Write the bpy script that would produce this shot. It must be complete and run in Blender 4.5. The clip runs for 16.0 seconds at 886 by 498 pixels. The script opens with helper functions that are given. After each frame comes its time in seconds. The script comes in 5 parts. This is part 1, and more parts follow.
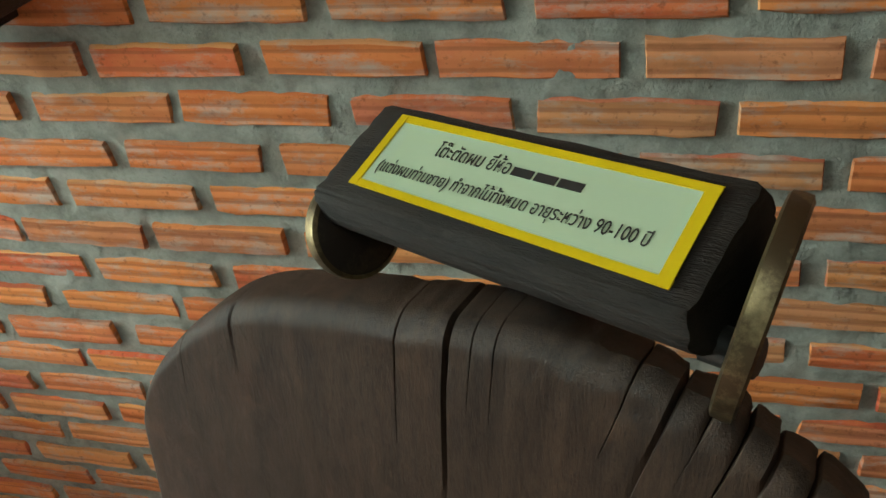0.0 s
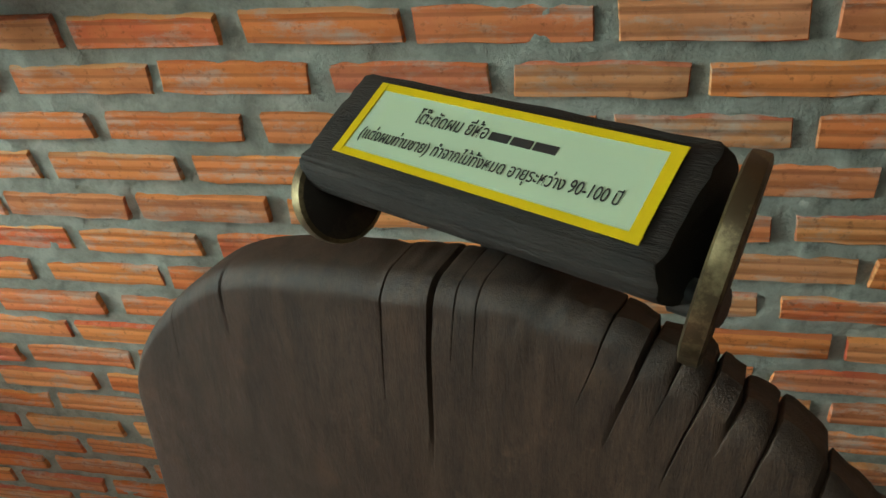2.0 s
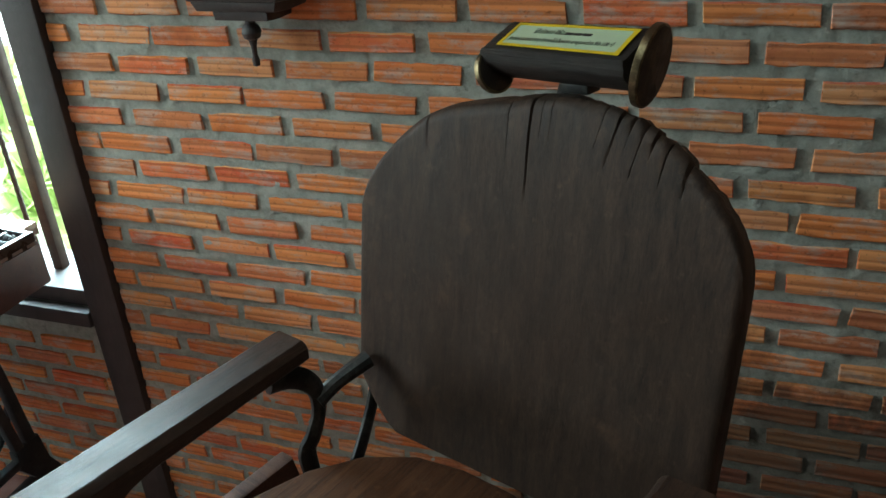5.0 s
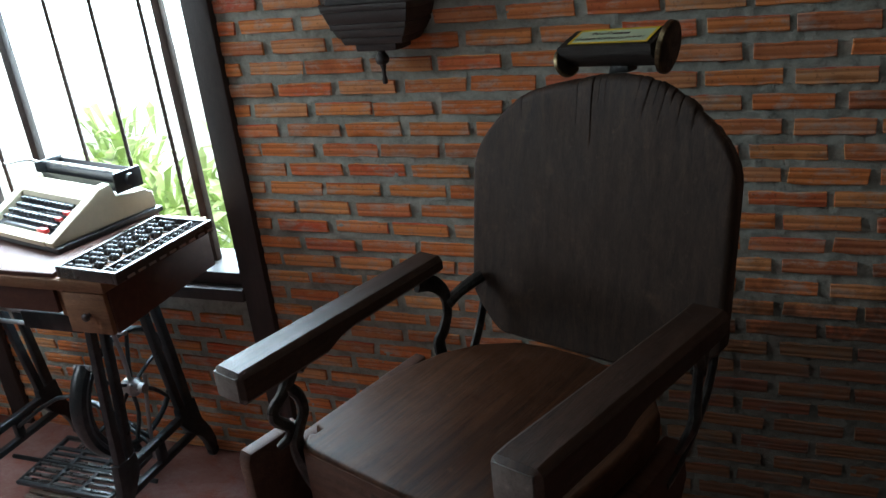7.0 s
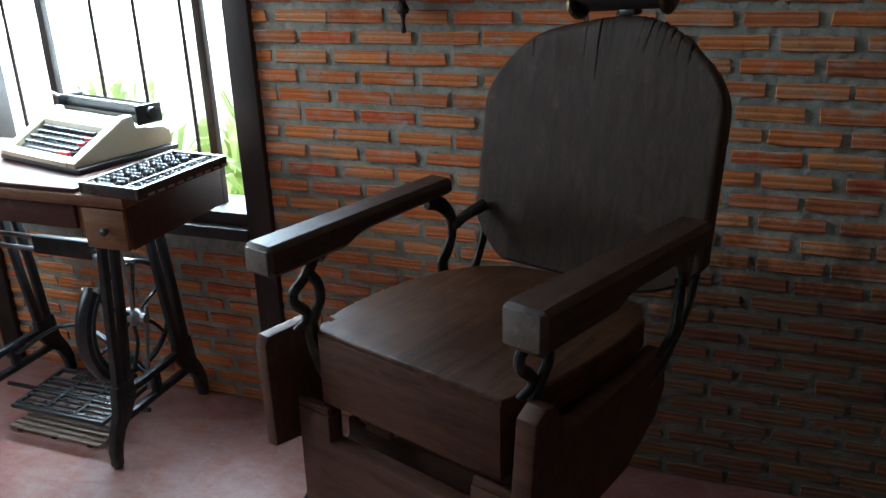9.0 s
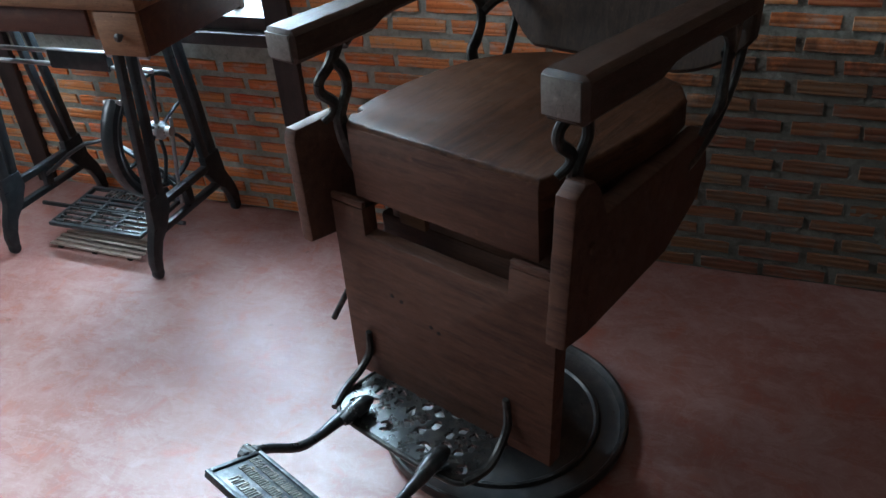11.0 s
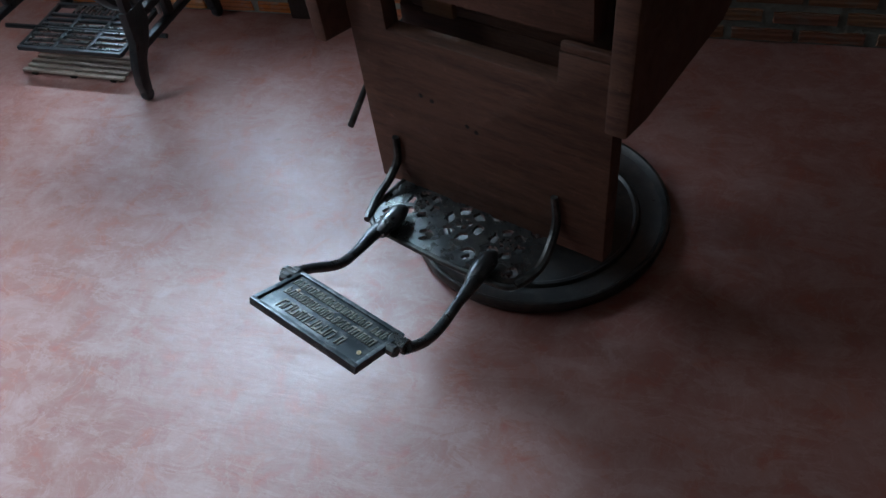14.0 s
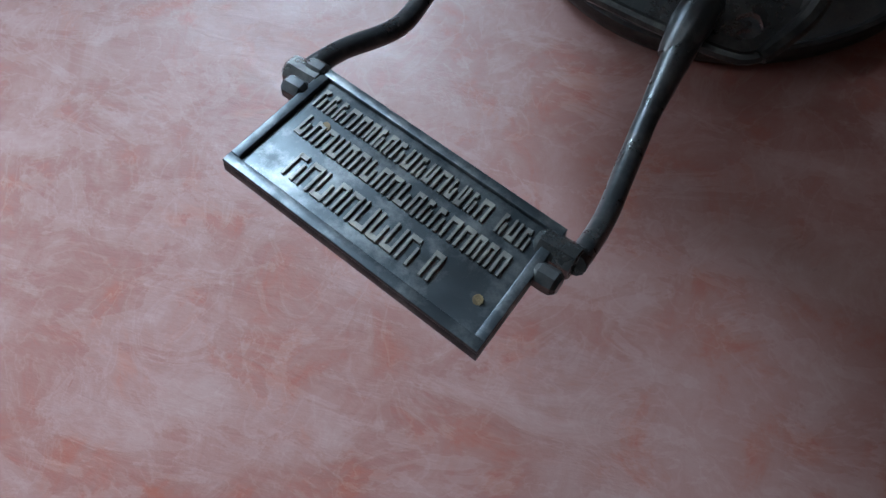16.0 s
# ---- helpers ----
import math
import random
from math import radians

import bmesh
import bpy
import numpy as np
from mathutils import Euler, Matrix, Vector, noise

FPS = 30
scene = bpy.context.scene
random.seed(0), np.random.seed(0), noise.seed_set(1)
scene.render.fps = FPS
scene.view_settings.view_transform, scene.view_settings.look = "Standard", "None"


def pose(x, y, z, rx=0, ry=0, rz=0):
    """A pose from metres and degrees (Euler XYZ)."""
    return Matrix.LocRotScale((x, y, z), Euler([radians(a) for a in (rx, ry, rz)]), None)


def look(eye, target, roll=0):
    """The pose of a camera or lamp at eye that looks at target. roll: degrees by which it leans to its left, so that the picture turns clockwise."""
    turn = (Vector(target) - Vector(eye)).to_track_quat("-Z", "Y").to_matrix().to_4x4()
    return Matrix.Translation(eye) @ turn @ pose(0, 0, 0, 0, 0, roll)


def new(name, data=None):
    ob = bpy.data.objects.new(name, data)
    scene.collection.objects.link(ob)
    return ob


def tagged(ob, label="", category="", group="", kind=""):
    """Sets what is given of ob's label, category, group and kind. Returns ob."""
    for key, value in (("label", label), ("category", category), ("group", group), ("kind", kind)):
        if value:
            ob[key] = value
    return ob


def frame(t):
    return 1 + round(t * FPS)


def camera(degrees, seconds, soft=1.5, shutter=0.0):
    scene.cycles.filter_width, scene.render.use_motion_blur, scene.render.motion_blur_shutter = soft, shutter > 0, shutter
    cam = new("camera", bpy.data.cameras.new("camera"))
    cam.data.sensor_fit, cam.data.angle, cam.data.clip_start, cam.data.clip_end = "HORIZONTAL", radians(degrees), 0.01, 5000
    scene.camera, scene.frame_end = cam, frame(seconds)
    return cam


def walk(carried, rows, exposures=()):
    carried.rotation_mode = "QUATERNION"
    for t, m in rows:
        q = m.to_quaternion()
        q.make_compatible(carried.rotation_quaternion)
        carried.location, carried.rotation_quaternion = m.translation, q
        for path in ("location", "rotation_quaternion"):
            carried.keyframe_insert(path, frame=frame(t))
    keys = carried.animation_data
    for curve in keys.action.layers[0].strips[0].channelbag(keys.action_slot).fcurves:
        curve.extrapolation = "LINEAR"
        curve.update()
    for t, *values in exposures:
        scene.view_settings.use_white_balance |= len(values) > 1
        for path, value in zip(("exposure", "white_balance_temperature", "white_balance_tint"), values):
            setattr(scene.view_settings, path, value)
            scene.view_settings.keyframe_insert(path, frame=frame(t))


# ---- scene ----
cam = camera(56.2, 16.0)
PATH = [
    (0, (0.267, 0.32, 1.425), (-0.196, 1.855, 0.23), -7.1),
    (0.5, (0.268, 0.321, 1.427), (-0.171, 1.81, 0.166), -7.6),
    (1, (0.268, 0.315, 1.432), (-0.166, 1.804, 0.17), -7.7),
    (1.5, (0.268, 0.309, 1.435), (-0.157, 1.801, 0.172), -7.8),
    (2, (0.27, 0.307, 1.434), (-0.144, 1.799, 0.168), -7.6),
    (2.5, (0.272, 0.294, 1.435), (-0.142, 1.792, 0.177), -7.5),
    (3, (0.282, 0.262, 1.442), (-0.157, 1.78, 0.216), -7.6),
    (3.5, (0.302, 0.177, 1.453), (-0.183, 1.725, 0.284), -6.9),
    (4, (0.327, 0.049, 1.462), (-0.215, 1.62, 0.348), -6.0),
    (4.2, (0.333, -0.016, 1.459), (-0.202, 1.579, 0.378), -4.8),
    (6.3, (0.453, -0.531, 1.457), (-0.267, 1.15, 0.646), -4.4),
    (6.5, (0.458, -0.579, 1.459), (-0.263, 1.103, 0.65), -5.0),
    (7, (0.447, -0.75, 1.477), (-0.263, 0.949, 0.697), -6.5),
    (7.5, (0.44, -0.881, 1.461), (-0.21, 0.857, 0.714), -4.4),
    (8, (0.46, -0.923, 1.424), (-0.15, 0.847, 0.72), -3.4),
    (8.2, (0.456, -0.935, 1.409), (-0.146, 0.846, 0.727), -2.2),
    (10.3, (0.435, -0.962, 1.279), (-0.254, 0.667, 0.347), -4.2),
    (10.5, (0.432, -0.96, 1.278), (-0.249, 0.647, 0.301), -4.7),
    (11, (0.426, -0.954, 1.267), (-0.238, 0.587, 0.179), -5.0),
    (11.5, (0.422, -0.955, 1.259), (-0.233, 0.535, 0.096), -5.2),
    (12, (0.415, -0.956, 1.25), (-0.23, 0.478, 0.014), -5.3),
    (12.5, (0.404, -0.96, 1.24), (-0.219, 0.432, -0.054), -5.4),
    (13, (0.395, -0.96, 1.237), (-0.2, 0.395, -0.108), -5.5),
    (13.5, (0.369, -0.959, 1.23), (-0.204, 0.368, -0.152), -6.9),
    (14, (0.305, -0.907, 1.206), (-0.253, 0.348, -0.248), -10.1),
    (14.5, (0.226, -0.758, 1.128), (-0.327, 0.257, -0.505), -18.8),
    (15, (0.135, -0.631, 1.014), (-0.388, 0.131, -0.759), -26.3),
    (15.5, (0.061, -0.531, 0.895), (-0.451, 0.037, -0.953), -35.0),
    (16, (0.006, -0.442, 0.811), (-0.471, 0.004, -1.079), -32.9),
]
EXPOSURES = [(0, 0.85, 6450, -13), (3, 0.88, 6100, -16), (4.2, 0.8, 5900, -15), (6.3, -0.4, 5900, -1), (8.2, -0.6, 5850, 2), (10.3, 0.15, 5650, 0), (12, -0.1, 5500, 0), (13.5, -0.4, 5450, 0), (14.5, -0.7, 5500, 3), (16, -0.48, 5600, 5)]
walk(cam, [(t, look(eye, target, roll)) for t, eye, target, roll in PATH], EXPOSURES)

# ---- world and light ----
world = bpy.data.worlds.new("sky")
scene.world = world
world.use_nodes = True
wn = world.node_tree
sky = wn.nodes.new("ShaderNodeTexSky")
sky.sky_type, sky.sun_disc = "NISHITA", False
sky.sun_elevation, sky.sun_rotation = radians(70), radians(90)
wn.links.new(sky.outputs[0], wn.nodes["Background"].inputs[0])
wn.nodes["Background"].inputs[1].default_value = 0.15

sun_data = bpy.data.lights.new("sun", "SUN")
sun_data.energy, sun_data.angle, sun_data.color = 5.0, radians(0.6), (1.0, 0.95, 0.88)
sun = new("sun", sun_data)
sun.matrix_world = look((2.55, 2.2, 7), (0, 2.2, 0))


def opening_light(name, at, target, w, h, watts, colour, spread=180):
    data = bpy.data.lights.new(name, "AREA")
    data.shape, data.size, data.size_y, data.energy, data.color = "RECTANGLE", w, h, watts, colour
    data.spread = radians(spread)
    ob = new(name, data)
    ob.matrix_world = look(at, target)
    return ob


SKYLIGHT = (0.76, 0.89, 1.0)
opening_light("window_daylight", (-1.36, 1.09, 1.24), (-1.15, -0.45, 0.10), 0.9, 1.0, 108, SKYLIGHT, 104)
opening_light("west_daylight", (-2.59, 0.0, 1.65), (0.4, 0.75, 1.1), 1.05, 1.1, 23, (0.95, 0.97, 1.0), 130)
# Overhead fill added to brighten the upper wall; no such source is known.
opening_light("added_overhead_fill", (-0.45, -0.20, 2.74), (-0.35, 0.926, 1.35), 2.0, 0.6, 8.5, (0.92, 0.97, 1.0))


# ---- materials ----
def material(name):
    m = bpy.data.materials.new(name)
    m.use_nodes = True
    nt = m.node_tree
    return m, nt, nt.nodes["Principled BSDF"]


def node(nt, kind, inputs=None, operation="", bands=""):
    n = nt.nodes.new(kind)
    if operation:
        n.operation = operation
    if bands:
        n.bands_direction = bands
    for k, v in (inputs or {}).items():
        if isinstance(v, bpy.types.NodeSocket):
            nt.links.new(v, n.inputs[k])
        else:
            n.inputs[k].default_value = v
    return n


def ramp(nt, fac, stops):
    n = nt.nodes.new("ShaderNodeValToRGB")
    nt.links.new(fac, n.inputs[0])
    e = n.color_ramp.elements
    while len(e) < len(stops):
        e.new(0.5)
    for el, (p, c) in zip(e, stops):
        el.position = p
        el.color = (*c, 1) if len(c) == 3 else c
    return n.outputs[0]


def coords(nt, scale=(1, 1, 1), kind="Object", rot=(0, 0, 0)):
    tc = nt.nodes.new("ShaderNodeTexCoord")
    mp = node(nt, "ShaderNodeMapping", {"Vector": tc.outputs[kind], "Scale": scale, "Rotation": rot})
    return mp.outputs[0]


def noise_tex(nt, vec, scale, detail=5, rough=0.6, distortion=0.0):
    return node(nt, "ShaderNodeTexNoise", {"Vector": vec, "Scale": scale, "Detail": detail, "Roughness": rough, "Distortion": distortion}).outputs[0]


def mix(nt, fac, a, b, blend="MIX"):
    n = nt.nodes.new("ShaderNodeMix")
    n.data_type, n.blend_type = "RGBA", blend
    for key, v in ((0, fac), (6, a), (7, b)):
        if isinstance(v, bpy.types.NodeSocket):
            nt.links.new(v, n.inputs[key])
        elif key:
            n.inputs[key].default_value = (*v, 1)
        else:
            n.inputs[key].default_value = v
    return n.outputs[2]


def bump(nt, bsdf, height, strength, distance):
    b = node(nt, "ShaderNodeBump", {"Height": height, "Strength": strength, "Distance": distance})
    nt.links.new(b.outputs[0], bsdf.inputs["Normal"])
    return b


def wood(name, dark, light, stretch, rough=(0.35, 0.6), depth=0.6, worn=None, spec=0.5):
    """Old timber with long grain; stretch: grain frequency along x, y, z."""
    m, nt, b = material(name)
    v = coords(nt, stretch)
    g = noise_tex(nt, v, 6, 8, 0.65, 0.4)
    fine = noise_tex(nt, v, 34, 4, 0.7)
    broad = noise_tex(nt, coords(nt), 5, 3, 0.6)
    c = ramp(nt, g, [(0.36, dark), (0.66, light)])
    c = mix(nt, 0.4, c, ramp(nt, fine, [(0.35, dark), (0.65, light)]))
    c = mix(nt, ramp(nt, broad, [(0.4, (0, 0, 0)), (0.75, (0.6, 0.6, 0.6))]), c, tuple(0.5 * a + 0.5 * l for a, l in zip(dark, light)))
    if worn:
        c = mix(nt, ramp(nt, noise_tex(nt, coords(nt), 14, 6, 0.7), [(0.58, (0, 0, 0)), (0.72, (0.55, 0.55, 0.55))]), c, worn)
    nt.links.new(c, b.inputs["Base Color"])
    r = ramp(nt, noise_tex(nt, coords(nt), 13, 7, 0.7), [(0.3, (rough[0],) * 3), (0.7, (rough[1],) * 3)])
    nt.links.new(r, b.inputs["Roughness"])
    b.inputs["Specular IOR Level"].default_value = spec
    pores = noise_tex(nt, v, 95, 3, 0.8)
    scuff = noise_tex(nt, coords(nt, (1, 1, 1), "Object", (0.4, 0.3, 0.6)), 55, 5, 0.75)
    c = mix(nt, ramp(nt, pores, [(0.30, (0.75,) * 3), (0.44, (0.0,) * 3)]), c, tuple(0.25 * a for a in dark))
    c = mix(nt, ramp(nt, scuff, [(0.60, (0.0,) * 3), (0.74, (0.5,) * 3)]), c, tuple(min(1, 1.7 * a) for a in light))
    nt.links.new(c, b.inputs["Base Color"])
    mixed = mix(nt, 0.5, mix(nt, 0.5, g, fine), pores)
    bump(nt, b, mixed, depth, 0.003)
    return m


def iron(name, colour, rough=(0.3, 0.55), metal=0.6, worn=(0.2, 0.19, 0.17), amount=0.6):
    m, nt, b = material(name)
    n1 = noise_tex(nt, coords(nt), 45, 6, 0.7)
    n2 = noise_tex(nt, coords(nt), 26, 8, 0.72)
    c = mix(nt, ramp(nt, n2, [(0.47, (0, 0, 0)), (0.75, (amount,) * 3)]), colour, worn)
    nt.links.new(c, b.inputs["Base Color"])
    nt.links.new(ramp(nt, n1, [(0.3, (rough[0],) * 3), (0.7, (rough[1],) * 3)]), b.inputs["Roughness"])
    b.inputs["Metallic"].default_value = metal
    bump(nt, b, n1, 0.35, 0.001)
    return m


def plain(name, colour, rough=0.5, metal=0.0, var=0.12, scale=30, relief=0.15):
    m, nt, b = material(name)
    n1 = noise_tex(nt, coords(nt), scale, 5, 0.65)
    lo = tuple(max(0, c * (1 - var)) for c in colour)
    hi = tuple(min(1, c * (1 + var)) for c in colour)
    nt.links.new(ramp(nt, n1, [(0.3, lo), (0.7, hi)]), b.inputs["Base Color"])
    nt.links.new(ramp(nt, n1, [(0.3, (rough * 0.85,) * 3), (0.7, (min(1, rough * 1.15),) * 3)]), b.inputs["Roughness"])
    b.inputs["Metallic"].default_value = metal
    if relief:
        bump(nt, b, n1, relief, 0.001)
    return m


def stain_and_shade(nt, pos, colour, amount):
    """Sooty stains: small scattered ones, and a large low wall patch with painted-in shade."""
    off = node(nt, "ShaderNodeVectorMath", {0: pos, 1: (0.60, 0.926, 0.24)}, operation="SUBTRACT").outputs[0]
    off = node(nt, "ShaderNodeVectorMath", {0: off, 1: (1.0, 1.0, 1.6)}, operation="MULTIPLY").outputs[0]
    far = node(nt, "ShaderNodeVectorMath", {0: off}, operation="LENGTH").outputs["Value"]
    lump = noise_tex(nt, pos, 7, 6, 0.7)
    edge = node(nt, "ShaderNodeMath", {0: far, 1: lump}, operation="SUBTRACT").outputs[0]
    # Large ellipse: soot, plus shade of the lower wall put into the colour.
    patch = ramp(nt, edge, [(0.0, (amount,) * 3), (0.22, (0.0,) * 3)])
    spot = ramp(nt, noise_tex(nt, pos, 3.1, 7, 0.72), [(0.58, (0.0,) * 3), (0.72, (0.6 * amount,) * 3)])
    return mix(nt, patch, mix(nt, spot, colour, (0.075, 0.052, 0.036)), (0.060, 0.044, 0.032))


def brick_material():
    m, nt, b = material("fired_brick")
    tc = nt.nodes.new("ShaderNodeTexCoord")
    geo = nt.nodes.new("ShaderNodeNewGeometry")
    info = nt.nodes.new("ShaderNodeObjectInfo")
    own = node(nt, "ShaderNodeMath", {0: info.outputs["Random"], 1: geo.outputs["Random Per Island"]}, operation="ADD").outputs[0]
    own = node(nt, "ShaderNodeMath", {0: own, 1: 1.0}, operation="FRACT").outputs[0]
    tone = ramp(nt, own, [(0.0, (0.58, 0.150, 0.060)), (0.15, (0.72, 0.235, 0.070)), (0.3, (0.74, 0.345, 0.140)), (0.42, (0.62, 0.105, 0.055)), (0.55, (0.76, 0.285, 0.095)), (0.68, (0.52, 0.120, 0.080)), (0.8, (0.72, 0.375, 0.170)), (0.9, (0.44, 0.150, 0.080)), (1.0, (0.74, 0.250, 0.080))])
    pos = geo.outputs["Position"]
    blot = noise_tex(nt, pos, 22, 6, 0.7)
    c = mix(nt, ramp(nt, blot, [(0.35, (0.0,) * 3), (0.75, (0.45,) * 3)]), tone, (0.78, 0.33, 0.11))
    # pale cement smears
    smear = noise_tex(nt, node(nt, "ShaderNodeMapping", {"Vector": pos, "Scale": (1, 1, 2.5)}).outputs[0], 13, 7, 0.72)
    c = mix(nt, ramp(nt, smear, [(0.50, (0.0,) * 3), (0.58, (0.45,) * 3), (0.68, (0.85,) * 3)]), c, (0.50, 0.43, 0.36))
    pit = noise_tex(nt, pos, 130, 3, 0.7)
    c = mix(nt, ramp(nt, pit, [(0.28, (0.55,) * 3), (0.42, (0.0,) * 3)]), c, (0.20, 0.06, 0.03))
    nt.links.new(c, b.inputs["Base Color"])
    b.inputs["Roughness"].default_value = 0.9
    b.inputs["Specular IOR Level"].default_value = 0.15
    # two wire-cut grooves along each face
    groove = node(nt, "ShaderNodeTexWave", {"Vector": node(nt, "ShaderNodeMapping", {"Vector": pos, "Scale": (0.02, 0.02, 1.0)}).outputs[0], "Scale": 21.0, "Distortion": 7.0, "Detail": 3.0}, bands="Z").outputs[1]
    h = mix(nt, 0.45, groove, mix(nt, 0.5, blot, pit))
    c2 = mix(nt, ramp(nt, groove, [(0.05, (0.42,) * 3), (0.20, (0.0,) * 3)]), c, (0.26, 0.085, 0.045))
    nt.links.new(stain_and_shade(nt, pos, c2, 0.8), b.inputs["Base Color"])
    bump(nt, b, h, 0.9, 0.003)
    return m


def mortar_material():
    m, nt, b = material("cement_mortar")
    pos = nt.nodes.new("ShaderNodeNewGeometry").outputs["Position"]
    n1 = noise_tex(nt, pos, 34, 8, 0.75)
    n2 = noise_tex(nt, pos, 6, 4, 0.6)
    c = ramp(nt, n1, [(0.28, (0.22, 0.225, 0.195)), (0.5, (0.40, 0.41, 0.355)), (0.72, (0.58, 0.59, 0.52))])
    c = mix(nt, ramp(nt, n2, [(0.4, (0.0,) * 3), (0.7, (0.5,) * 3)]), c, (0.30, 0.31, 0.27))
    c = mix(nt, ramp(nt, noise_tex(nt, pos, 17, 6, 0.75), [(0.60, (0.0,) * 3), (0.70, (0.75,) * 3)]), c, (0.09, 0.085, 0.075))
    nt.links.new(stain_and_shade(nt, pos, c, 0.7), b.inputs["Base Color"])
    b.inputs["Roughness"].default_value = 0.95
    b.inputs["Specular IOR Level"].default_value = 0.1
    bump(nt, b, n1, 1.0, 0.012)
    return m


def floor_material():
    m, nt, b = material("red_polished_cement")
    pos = nt.nodes.new("ShaderNodeNewGeometry").outputs["Position"]
    broad = noise_tex(nt, pos, 1.9, 6, 0.62, 0.6)
    mid = noise_tex(nt, pos, 13, 9, 0.68, 0.5)
    fine = noise_tex(nt, pos, 70, 5, 0.7)
    c = ramp(nt, broad, [(0.30, (0.225, 0.085, 0.066)), (0.5, (0.265, 0.118, 0.096)), (0.70, (0.305, 0.165, 0.142))])
    c = mix(nt, ramp(nt, mid, [(0.48, (0.0,) * 3), (0.66, (0.36,) * 3)]), c, (0.38, 0.26, 0.235))
    c = mix(nt, ramp(nt, mid, [(0.34, (0.80,) * 3), (0.47, (0.0,) * 3)]), c, (0.285, 0.082, 0.048))
    # thin edges left by trowel sweeps, and rubbed patches
    sweep = node(nt, "ShaderNodeMapping", {"Vector": pos, "Rotation": (0, 0, 0.9), "Scale": (1, 2.2, 1)}).outputs[0]
    wipe = noise_tex(nt, sweep, 6.5, 8, 0.66, 0.7)
    c = mix(nt, ramp(nt, wipe, [(0.515, (0.0,) * 3), (0.540, (0.13,) * 3), (0.58, (0.10,) * 3), (0.68, (0.24,) * 3)]), c, (0.50, 0.38, 0.35))
    swirl = noise_tex(nt, pos, 10, 4, 0.55, 2.2)
    c = mix(nt, ramp(nt, swirl, [(0.47, (0.0,) * 3), (0.50, (0.12,) * 3), (0.53, (0.0,) * 3)]), c, (0.47, 0.34, 0.31))
    c = mix(nt, ramp(nt, fine, [(0.55, (0.0,) * 3), (0.75, (0.15,) * 3)]), c, (0.42, 0.27, 0.24))
    spots = noise_tex(nt, pos, 24, 2, 0.5)
    c = mix(nt, ramp(nt, spots, [(0.20, (0.7,) * 3), (0.26, (0.0,) * 3)]), c, (0.10, 0.05, 0.04))
    nt.links.new(c, b.inputs["Base Color"])
    scuff = noise_tex(nt, node(nt, "ShaderNodeMapping", {"Vector": pos, "Rotation": (0, 0, -0.5), "Scale": (1, 4.5, 1)}).outputs[0], 9, 7, 0.7, 0.4)
    r = ramp(nt, mix(nt, 0.5, scuff, wipe), [(0.38, (0.32,) * 3), (0.50, (0.44,) * 3), (0.62, (0.56,) * 3)])
    nt.links.new(r, b.inputs["Roughness"])
    b.inputs["Specular IOR Level"].default_value = 0.55
    bump(nt, b, mix(nt, 0.5, scuff, mix(nt, 0.4, mid, wipe)), 0.32, 0.004)
    return m


M = {}
M["brick"] = brick_material()
M["mortar"] = mortar_material()
M["floor"] = floor_material()
M["back_wood"] = wood("black_stained_teak", (0.012, 0.0072, 0.0048), (0.070, 0.041, 0.026), (11, 11, 0.6), (0.40, 0.66), 0.5, (0.105, 0.058, 0.034), 0.32)
M["seat_wood"] = wood("brown_teak", (0.014, 0.006, 0.0035), (0.150, 0.066, 0.033), (11, 0.45, 11), (0.32, 0.62), 0.7, (0.13, 0.062, 0.034), 0.13)
M["board_wood"] = wood("red_brown_teak", (0.038, 0.017, 0.0115), (0.150, 0.071, 0.044), (0.8, 8, 9), (0.42, 0.65), 0.7, (0.14, 0.070, 0.040), 0.22)
M["arm_wood"] = wood("handled_dark_teak", (0.020, 0.012, 0.009), (0.085, 0.047, 0.031), (9, 0.7, 9), (0.34, 0.55), 0.7, (0.12, 0.075, 0.05), 0.30)
M["head_wood"] = wood("charred_timber", (0.0075, 0.006, 0.0052), (0.033, 0.026, 0.021), (0.5, 10, 10), (0.5, 0.72), 0.8, None, 0.24)
M["table_wood"] = wood("table_hardwood", (0.040, 0.014, 0.009), (0.105, 0.038, 0.021), (0.9, 8, 8), (0.40, 0.6), 0.4, (0.16, 0.08, 0.04), 0.35)
M["light_wood"] = wood("worn_pale_timber", (0.10, 0.045, 0.022), (0.26, 0.13, 0.062), (0.9, 8, 8), (0.45, 0.65), 0.4, (0.07, 0.03, 0.018), 0.3)
M["mat_wood"] = wood("bleached_slat_timber", (0.26, 0.20, 0.16), (0.52, 0.43, 0.36), (0.9, 8, 8), (0.45, 0.65), 0.4, (0.20, 0.13, 0.09), 0.3)
M["end_grain"] = wood("grey_worn_end_grain", (0.10, 0.088, 0.076), (0.22, 0.20, 0.175), (5, 5, 5), (0.45, 0.65), 0.6, None, 0.35)
M["frame_wood"] = wood("dark_frame_timber", (0.016, 0.012, 0.011), (0.045, 0.030, 0.025), (9, 9, 0.8), (0.4, 0.6), 0.5)
M["iron"] = iron("black_cast_iron", (0.028, 0.028, 0.027), (0.25, 0.5), 0.55)
M["bright_iron"] = iron("polished_worn_iron", (0.10, 0.105, 0.105), (0.18, 0.42), 0.85, (0.30, 0.29, 0.27), 0.7)
M["rod_iron"] = iron("rubbed_rod_iron", (0.075, 0.08, 0.083), (0.22, 0.45), 0.8, (0.22, 0.22, 0.21), 0.7)
M["plate_iron"] = iron("grey_rubbed_plate_iron", (0.055, 0.064, 0.070), (0.30, 0.60), 0.75, (0.25, 0.255, 0.25), 0.85)
